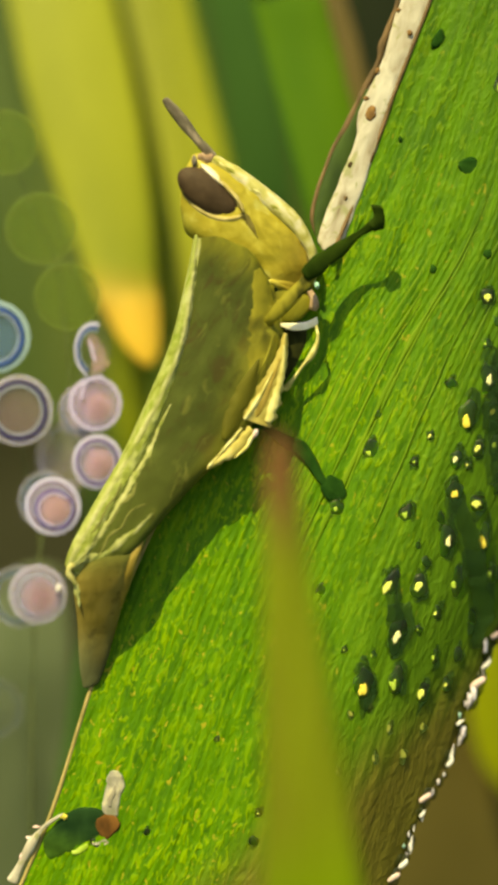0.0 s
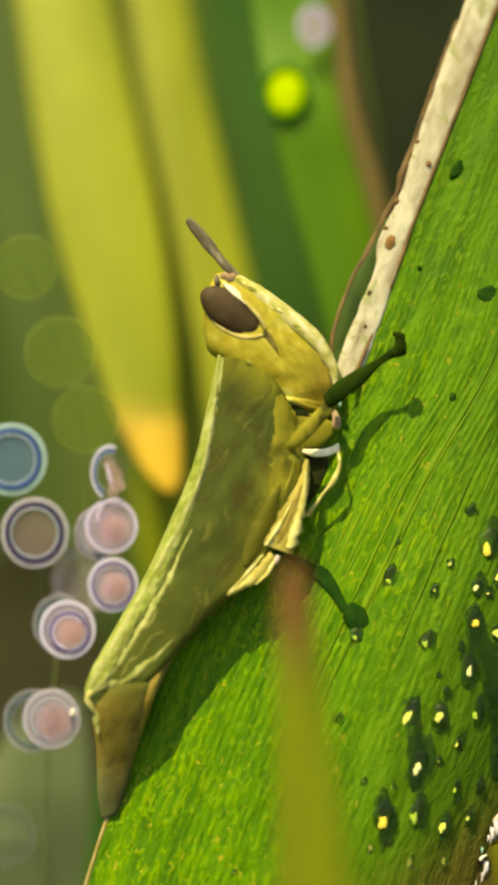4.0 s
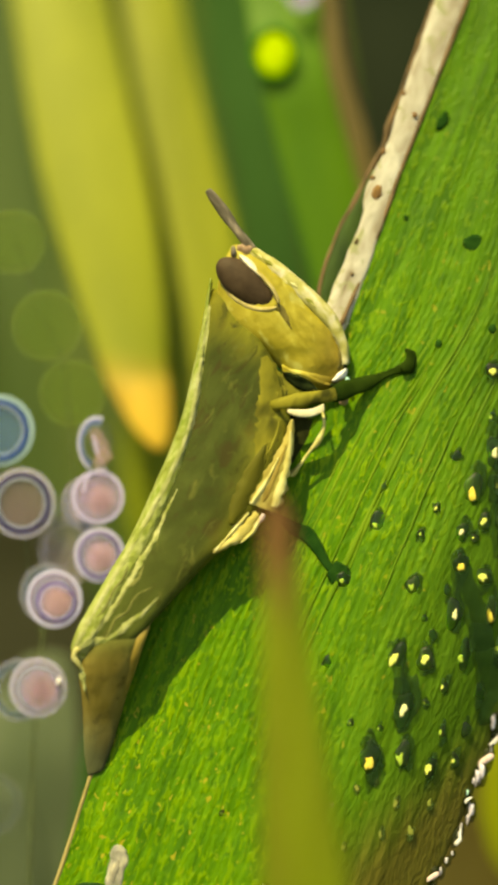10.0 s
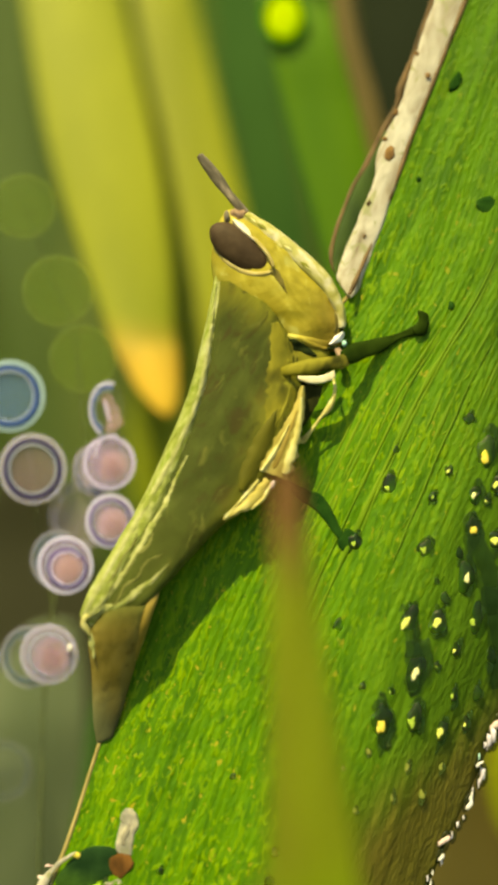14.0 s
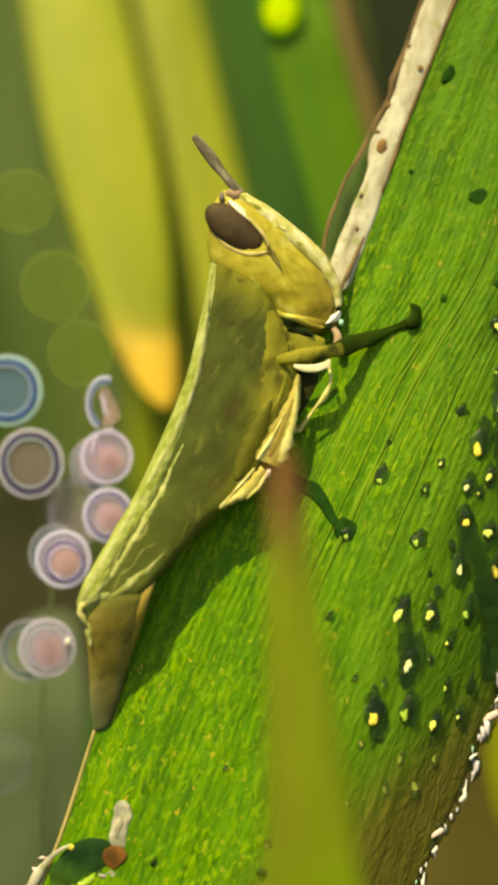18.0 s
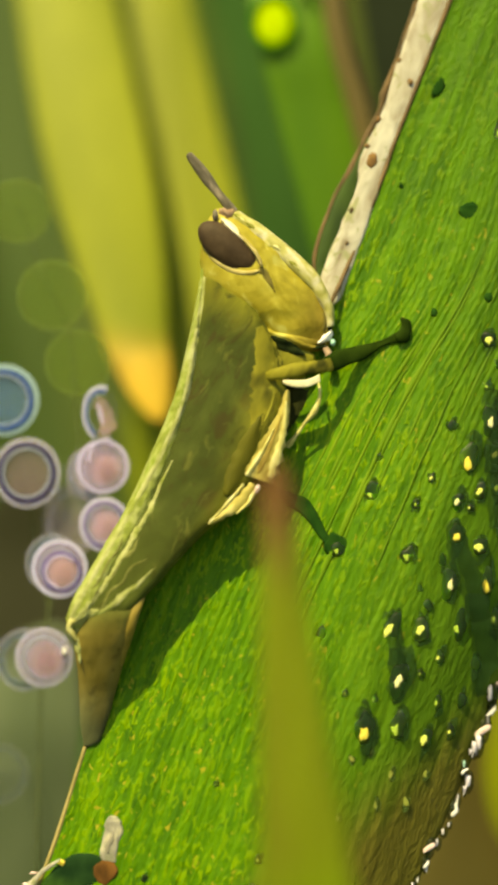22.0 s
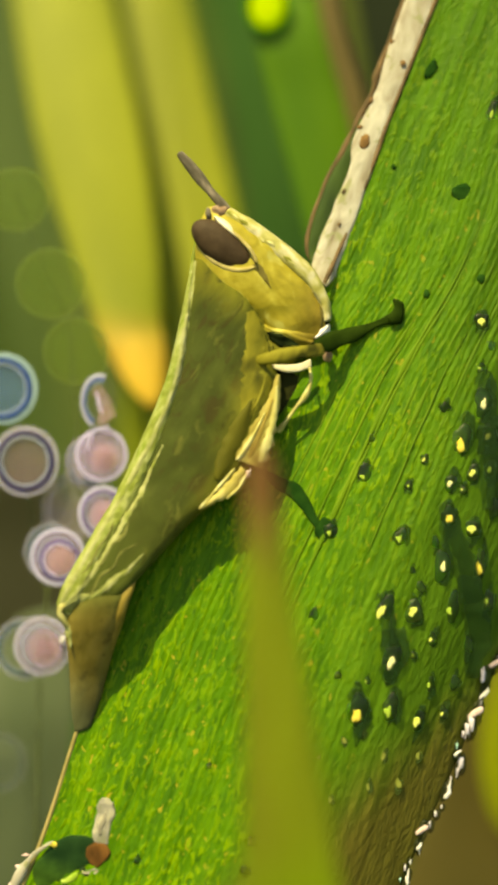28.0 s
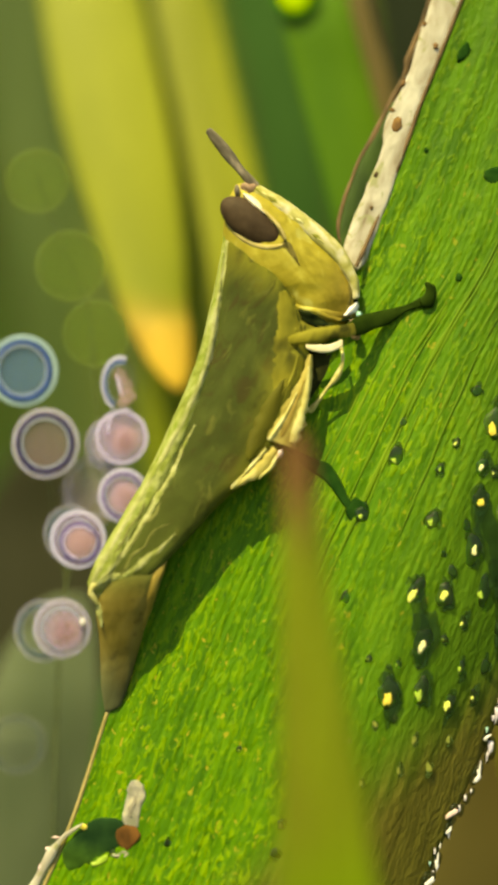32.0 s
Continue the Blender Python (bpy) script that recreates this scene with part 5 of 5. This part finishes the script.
def stalk_dew():
    """Blurred dew glints at the grey-green stalk: discs with pale and violet hoops painted in."""
    def drop(u, v, r, tall, body, rim, inner, depth=10.0, arc=(0, 360), core=None):
        c = at(u, v, depth)
        k = 0.027 * (1 + depth / 1000 / DIST)
        d = thing("round_dew_drop", c, "dew glint blurred to a disc, its light and hoops painted in", "dew drop", "round dew drops on the stalk")
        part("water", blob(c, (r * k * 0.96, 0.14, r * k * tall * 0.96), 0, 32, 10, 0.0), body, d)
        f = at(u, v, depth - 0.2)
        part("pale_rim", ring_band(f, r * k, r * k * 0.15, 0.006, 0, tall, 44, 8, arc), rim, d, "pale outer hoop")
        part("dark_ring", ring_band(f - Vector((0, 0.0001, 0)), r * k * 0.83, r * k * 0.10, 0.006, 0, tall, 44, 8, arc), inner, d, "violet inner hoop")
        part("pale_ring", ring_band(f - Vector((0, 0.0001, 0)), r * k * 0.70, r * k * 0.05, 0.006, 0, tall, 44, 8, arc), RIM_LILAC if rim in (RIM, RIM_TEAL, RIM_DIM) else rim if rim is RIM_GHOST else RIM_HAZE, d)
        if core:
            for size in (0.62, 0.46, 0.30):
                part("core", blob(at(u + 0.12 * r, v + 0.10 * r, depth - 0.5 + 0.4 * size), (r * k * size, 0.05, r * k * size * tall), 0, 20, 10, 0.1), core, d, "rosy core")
        if depth < 10:
            SWAYING.append(d)
        return d

    def ghost(d, u, v, r, w, arc, tone, depth, tall=1.0):
        """A further hoop of colour inside a disc."""
        k = 0.027 * (1 + depth / 1000 / DIST)
        part("ghost_ring", ring_band(at(u, v, depth), r * k, w * k, 0.006, 0, tall, 40, 8, arc), tone, d, "second hoop inside")

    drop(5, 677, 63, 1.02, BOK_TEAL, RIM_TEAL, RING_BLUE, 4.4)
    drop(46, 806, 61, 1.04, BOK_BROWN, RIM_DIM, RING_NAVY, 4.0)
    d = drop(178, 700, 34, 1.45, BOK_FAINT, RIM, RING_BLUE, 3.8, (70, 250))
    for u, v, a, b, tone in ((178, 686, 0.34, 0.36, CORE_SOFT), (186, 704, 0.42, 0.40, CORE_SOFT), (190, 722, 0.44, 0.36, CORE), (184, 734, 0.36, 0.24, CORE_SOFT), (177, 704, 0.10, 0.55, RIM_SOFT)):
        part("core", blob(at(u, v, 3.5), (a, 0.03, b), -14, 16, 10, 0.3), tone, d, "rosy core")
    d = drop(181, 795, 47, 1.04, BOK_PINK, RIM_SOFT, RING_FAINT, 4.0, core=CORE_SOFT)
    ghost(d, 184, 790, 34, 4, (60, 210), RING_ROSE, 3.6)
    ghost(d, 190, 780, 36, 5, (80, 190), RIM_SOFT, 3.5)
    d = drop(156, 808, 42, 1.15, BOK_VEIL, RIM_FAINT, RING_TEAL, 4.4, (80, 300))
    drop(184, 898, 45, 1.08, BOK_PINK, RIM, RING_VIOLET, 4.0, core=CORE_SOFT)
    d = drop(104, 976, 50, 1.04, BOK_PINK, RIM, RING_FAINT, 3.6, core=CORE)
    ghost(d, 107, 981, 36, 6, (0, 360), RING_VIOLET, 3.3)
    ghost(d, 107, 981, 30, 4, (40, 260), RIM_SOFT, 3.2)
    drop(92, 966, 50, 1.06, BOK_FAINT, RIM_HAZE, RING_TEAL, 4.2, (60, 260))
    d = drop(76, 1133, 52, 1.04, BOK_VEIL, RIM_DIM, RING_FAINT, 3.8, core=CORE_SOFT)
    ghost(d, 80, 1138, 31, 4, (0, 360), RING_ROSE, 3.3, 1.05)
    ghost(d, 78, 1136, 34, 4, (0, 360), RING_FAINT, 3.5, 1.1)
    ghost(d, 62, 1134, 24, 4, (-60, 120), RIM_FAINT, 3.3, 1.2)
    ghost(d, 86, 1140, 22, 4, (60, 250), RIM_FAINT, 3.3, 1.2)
    part("glint", blob(at(112, 1122, 3.4), (0.13, 0.1, 0.2), 20, 12, 8, 0.5), GLINT_WHITE, d, "small white lump, a highlight in its colour")
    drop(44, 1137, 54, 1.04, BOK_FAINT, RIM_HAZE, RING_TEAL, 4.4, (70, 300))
    # wide faint disc for the haze between the glints
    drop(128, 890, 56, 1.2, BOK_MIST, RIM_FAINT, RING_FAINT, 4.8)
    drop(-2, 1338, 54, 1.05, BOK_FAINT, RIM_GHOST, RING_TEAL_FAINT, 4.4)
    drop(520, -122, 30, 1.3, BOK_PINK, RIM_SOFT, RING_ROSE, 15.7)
    for u, v, r in ((135, 610, 58), (90, 490, 62), (30, 340, 56)):
        c = at(u, v, 7)
        k = 0.027 * 1.083
        d = thing("round_dew_drop", c, "faint green disc before the dim blades, a blurred glint painted in", "dew drop", "faint dew drops")
        part("water", blob(c, (r * k, 0.1, r * k), 0, 28, 10), BOK_GREEN, d)
        SWAYING.append(d)
        part("pale_rim", ring_band(at(u, v, 6.7), r * k, r * k * 0.07, 0.008), RIM_GREEN, d)
    # the drop's glow is painted as a bright lime colour
    c = at(470, -6, 16)
    d = thing("lit_dew_drop", c, "yellow-green dew drop on a green blade, glow put into its colour", "dew drop")
    part("water", blob(c, (1.02, 0.18, 1.3), 0, 24, 14), LIME, d)
    part("halo", ring_band(at(470, -6, 15.9), 1.32, 0.30, 0.2, 0, 1.22), LIME_DARK, d)


def husk_and_hole():
    """At the leaf's lower margin: a dark wet hollow ending in a brown scale, and a pale papery husk."""
    def flat(rows, thick, lift, rough=0.06, seed=0.0):
        return loft([(a, b, c, e, leaf_depth((a + c) / 2, (b + e) / 2) - lift, thick) for a, b, c, e in rows], 8, 18, 2.6, rough, seed, freq=1900)
    d = thing("margin_drop", on_leaf(110, 1560), "dark green water lying in a hollow at the leaf margin", "dew drop")
    part("water", flat([(62, 1522, 74, 1560), (78, 1500, 92, 1556), (98, 1482, 108, 1550), (120, 1470, 124, 1540), (146, 1467, 146, 1530), (168, 1472, 164, 1518)], 0.10, 0.03), DROP_DARK, d)
    part("scale", flat([(158, 1480, 158, 1514), (174, 1478, 168, 1524), (190, 1484, 176, 1524), (196, 1494, 186, 1514)], 0.08, 0.05, 0.08, 3.0), RUST, d, "flat rust-brown scale")
    part("pale_patch", flat([(148, 1530, 150, 1540), (158, 1526, 160, 1544), (170, 1524, 170, 1538), (176, 1528, 176, 1534)], 0.03, 0.03, 0.25, 5.0), HUSK, d, "pale yellow patch")
    part("pale_patch", flat([(112, 1540, 112, 1550), (124, 1538, 126, 1550), (138, 1532, 138, 1542)], 0.03, 0.04, 0.25, 7.0), LEAF_LIT, d, "golden patch")
    part("bright_edge", rod([(4, 1600, -1.45, 9), (24, 1560, -1.50, 8), (44, 1524, -1.55, 7), (62, 1502, -1.60, 6), (84, 1486, -1.65, 3), (96, 1478, -1.70, 1)], 8, 10, 0.4, 0.14), DRY, d, "wet pale edge")
    part("glint", lump(on_leaf(98, 1484, 0.2), (0.15, 0.10, 0.12), 0.8, 4, 16), GLINT_GOLD, d, "yellow-white lump, a highlight in its colour")
    for u, v, a, b in ((48, 1502, 0.18, 0.07), (34, 1522, 0.15, 0.07), (20, 1556, 0.07, 0.20)):
        part("bead", lump(on_leaf(u, v, 0.1), (a, 0.12, b), 0.9, u, 16), GLINT_ROSE, d, "small pale bead on the edge")
    h = thing("husk", on_leaf(180, 1440), "pale papery insect husk stuck to the leaf", "husk")
    part("shell", flat([(177, 1410, 204, 1412), (173, 1426, 206, 1428), (170, 1444, 200, 1448), (166, 1460, 196, 1464), (166, 1474, 194, 1482)], 0.09, 0.07, 0.08, 9.0), HUSK, h)
    part("hollow", flat([(186, 1428, 192, 1430), (182, 1440, 190, 1444), (176, 1452, 184, 1456), (176, 1464, 182, 1466)], 0.04, 0.16, 0.05, 12.0), BELLY_PALE, h, "greyish hollow in the husk")
    part("shell_rim", flat([(180, 1404, 196, 1404), (176, 1412, 202, 1412), (174, 1422, 202, 1426), (184, 1432, 196, 1434)], 0.03, 0.125, 0.05, 11.0), HUSK, h, "yellowish tip")


CLEAR = film("clear_water", rgb(0.020, 0.028, 0.012), 0.55, 0.3)
SMEAR = material("smear_lit_tone", [(0.3, rgb(0.15, 0.17, 0.03)), (0.7, rgb(0.26, 0.28, 0.07))], (2500, 2500, 2500), rough=0.6, bump=0.0, spec=0.1)
SMEAR_DIM = film("dim_smear", rgb(0.055, 0.090, 0.022), 0.60, 0.6)
# painted highlight tones, also used on the lip and knee
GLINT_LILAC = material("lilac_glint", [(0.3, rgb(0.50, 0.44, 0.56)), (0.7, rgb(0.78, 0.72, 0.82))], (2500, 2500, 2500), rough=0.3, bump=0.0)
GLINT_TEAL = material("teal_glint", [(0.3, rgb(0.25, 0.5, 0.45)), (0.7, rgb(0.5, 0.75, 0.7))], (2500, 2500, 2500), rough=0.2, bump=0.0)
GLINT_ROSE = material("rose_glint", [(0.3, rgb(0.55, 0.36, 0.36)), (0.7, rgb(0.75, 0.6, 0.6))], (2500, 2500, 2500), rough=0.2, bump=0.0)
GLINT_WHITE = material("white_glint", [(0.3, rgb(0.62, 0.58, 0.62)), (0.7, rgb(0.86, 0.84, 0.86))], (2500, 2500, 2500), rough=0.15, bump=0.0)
# tints, rims and rings that paint the blurred dew glints
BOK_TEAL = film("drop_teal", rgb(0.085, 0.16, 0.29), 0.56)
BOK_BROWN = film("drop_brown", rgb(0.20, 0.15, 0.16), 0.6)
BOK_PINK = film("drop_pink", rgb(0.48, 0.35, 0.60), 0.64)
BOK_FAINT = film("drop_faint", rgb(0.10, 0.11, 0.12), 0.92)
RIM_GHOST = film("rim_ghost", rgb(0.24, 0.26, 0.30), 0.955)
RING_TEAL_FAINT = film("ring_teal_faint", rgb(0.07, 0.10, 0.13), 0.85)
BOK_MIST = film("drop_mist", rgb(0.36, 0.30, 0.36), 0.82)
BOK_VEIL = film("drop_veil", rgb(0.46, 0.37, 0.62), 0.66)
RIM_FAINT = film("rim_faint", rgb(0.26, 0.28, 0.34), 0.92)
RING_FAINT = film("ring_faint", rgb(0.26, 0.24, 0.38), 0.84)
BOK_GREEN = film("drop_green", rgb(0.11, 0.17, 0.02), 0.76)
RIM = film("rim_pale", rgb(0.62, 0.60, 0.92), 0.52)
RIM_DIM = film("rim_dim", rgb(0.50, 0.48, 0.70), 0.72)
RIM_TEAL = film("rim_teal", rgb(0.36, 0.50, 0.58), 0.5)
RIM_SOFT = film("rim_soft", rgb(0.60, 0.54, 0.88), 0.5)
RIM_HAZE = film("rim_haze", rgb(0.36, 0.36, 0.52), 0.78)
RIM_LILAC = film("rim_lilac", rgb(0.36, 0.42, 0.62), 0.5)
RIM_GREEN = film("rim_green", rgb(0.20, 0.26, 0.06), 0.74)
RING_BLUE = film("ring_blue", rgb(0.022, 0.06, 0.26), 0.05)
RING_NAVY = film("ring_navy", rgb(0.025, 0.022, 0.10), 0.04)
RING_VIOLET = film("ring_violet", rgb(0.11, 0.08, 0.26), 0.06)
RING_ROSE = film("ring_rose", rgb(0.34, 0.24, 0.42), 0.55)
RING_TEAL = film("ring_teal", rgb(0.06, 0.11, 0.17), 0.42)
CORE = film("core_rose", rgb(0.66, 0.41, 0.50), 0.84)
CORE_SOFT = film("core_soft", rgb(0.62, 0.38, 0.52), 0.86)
LIME = material("lime_glow_tone", [(0.3, rgb(0.58, 0.76, 0.01)), (0.7, rgb(0.66, 0.82, 0.02))], (300, 300, 300), rough=0.3, bump=0.0, through_light=0.4)
LIME_DARK = material("lime_edge", [(0.3, rgb(0.03, 0.14, 0.005)), (0.7, rgb(0.05, 0.18, 0.008))], (300, 300, 300), rough=0.5, bump=0.0, spec=0.05)
OLIVE_DIM = material("olive_dim", [(0.3, rgb(0.044, 0.077, 0.018)), (0.7, rgb(0.082, 0.124, 0.032))], (160, 160, 30), rough=0.6, through_light=0.2)
BROWN_DIM = material("dim_brown_leaf", [(0.3, rgb(0.018, 0.019, 0.008)), (0.7, rgb(0.034, 0.034, 0.014))], (160, 160, 30), rough=0.7, through_light=0.2)
STEM = film("pale_stem", rgb(0.12, 0.15, 0.06), 0.62)

ground_sheet()
grass_bank()
far_grass()
broad_leaf()
stalk, fore_shoot = blades()
hopper, hopper_head, hopper_front_leg, hopper_thigh = grasshopper()
dew_on_leaf()
wet_runs()
margin_dew()
stalk_dew()
husk_and_hole()

# seconds; shift of the whole body, then of the head, in plan units (right, down); turn of the head in degrees, clockwise
BODY = [(0, 0, -26), (1, 2, -32), (2, 2, -28), (3.5, 5, -28), (5.5, 2, -17), (6, 5, -8), (6.5, 3, -10), (7, 2, -8), (7.5, 0, -5), (9, 2, 0), (10, 0, -1),
        (10.5, 0, 2), (11, 0, 14), (11.5, -4, 10), (12, -2, 16), (12.5, -6, 20), (13, -3, 10), (14.5, -2, 6), (16.5, 4, -2), (19, 4, 0), (23, 2, 1),
        (24.5, 1, 3), (25, 1, 4), (25.5, -1, 8), (27.5, 0, 17), (28, 0, 6), (28.5, 0, 0), (29, 0, 0), (32, 0, 1)]
HEAD = [(0, -30, -38, 0), (0.5, -32, -42, 0), (1, -33, -62, 0), (1.5, -27, -49, 0), (2, -33, -50, 0), (3.5, -28, -56, 0), (5.5, -15, -32, 0), (6, -25, -27, 0), (6.5, -8, -35, 2),
        (7, 1, -26, 1), (7.5, 11, -13, 1), (8, 8, -10, 1), (9, 1, -6, 0), (9.5, 13, -10, 0), (10, 20, -8, 3), (10.5, 11, -3, 4), (11, -1, 20, 1), (11.5, 7, 17, 2),
        (12, -7, 20, 2), (12.5, 1, 30, 3), (13, -12, 7, 1), (13.5, -11, -2, 2), (14.5, -11, -1, 1), (16.5, -11, -20, 2.5), (17, -10, -23, 2), (17.5, 2, -16, 1),
        (18, -4, -25, 1), (19, -10, -32, 3), (19.5, -8, -24, 1), (20, -10, -23, 1), (21, -5, -25, 2), (21.5, -8, -29, 2.5), (22, 1, -18, 2), (22.5, -7, -15, 1.5),
        (23, 2, -15, 2), (24, 4, -19, 2), (24.5, 0, 5, 2), (25, 14, 8, 4), (25.5, 23, 12, 5), (27.5, 10, 28, 2), (28, 5, 9, 0), (28.5, 3, 0, 0), (29, 0, 0, 0), (32, -1, 0, 0)]
SWAY = [(0, -18, -43), (0.5, -32, -60), (1.5, -33, -62), (2, -33, -61), (3, -27, -57), (3.5, -24, -54), (5.5, -25, -28), (6, -18, -14), (6.5, -25, -9), (7, -38, -11), (7.5, -26, -9),
        (8, -17, -6), (8.5, -20, -8), (9, -13, -6), (9.5, -22, -9), (10.5, -31, -8), (11, -24, -4), (12, -25, -3), (12.5, -35, -6), (13, -35, -5), (14.5, -23, -4), (16.5, -27, -6),
        (17.5, -18, -3), (18.5, -25, -3), (19.5, -26, -6), (20, -19, -6), (21, -18, -4), (22, -12, -12), (23, -14, -11), (24, -15, -7), (25, -8, -3), (27.5, -2, -2), (29, 0, 0), (29.5, -10, -1), (30, -14, -3), (32, -18, -2)]
FORE_SWAY = [(0, -6, -24), (3.5, -6, -24), (5.5, -4, -10), (7, -12, -7), (9, -5, -5), (10.5, -16, 1), (12.5, -30, 18), (14.5, -17, 7), (17.5, -2, -2), (20, -3, 0), (22, 10, -8), (23.5, -2, 0), (25, 4, 5), (29, 0, 0), (32, -4, 6)]
LIFT = [(0, 12, 1.0), (6.4, 12, 1.0), (6.8, 11, 0.95), (7.0, 9.5, 0.8), (7.2, 4, 0.3), (7.5, 1.5, 0.1), (8.2, 0, 0), (32, 0, 0)]


def shift(rows, t):
    """The row at t, glided between its neighbours."""
    ts = [r[0] for r in rows]
    return [float(np.interp(t, ts, [r[k] for r in rows])) for k in range(1, len(rows[0]))]


def motions():
    for d in [stalk] + SWAYING:
        base = d.location.copy()
        walk(d, [(t, Matrix.Translation(base + Vector((u * UNIT, 0, -v * UNIT)))) for t, u, v in SWAY])
    base = fore_shoot.location.copy()
    walk(fore_shoot, [(t, Matrix.Translation(base + Vector((u * UNIT, 0, -v * UNIT)))) for t, u, v in FORE_SWAY])
    walk(hopper, [(t, Matrix.Translation(BODY_AT + Vector((u * UNIT, 0, -v * UNIT)))) for t, u, v in BODY])
    rows = []
    for t, u, v, a in HEAD:
        b = shift(BODY, t)
        rows.append((t, Matrix.Translation(NECK - BODY_AT + Vector(((u - b[0]) * UNIT, 0, -(v - b[1]) * UNIT))) @ pose(0, 0, 0, 0, a, 0)))
    walk(hopper_head, rows)
    rows = []
    for t in sorted({r[0] for r in BODY} | {r[0] for r in LIFT}):
        b, (a, up) = shift(BODY, t), shift(LIFT, t)
        rest = (1 - up) * UNIT
        rows.append((t, Matrix.Translation(KNEE - BODY_AT + Vector((-b[0] * rest - 34 * UNIT * up, -0.0006 * up, b[1] * rest + 68 * UNIT * up))) @ pose(0, 0, 0, 14 * up, -a, -8 * up)))
    walk(hopper_front_leg, rows)
    walk(hopper_thigh, [(t, Matrix.Translation(HIP - BODY_AT) @ pose(0, 0, 0, 0, -36 * up, 0)) for t, a, up in LIFT])


motions()
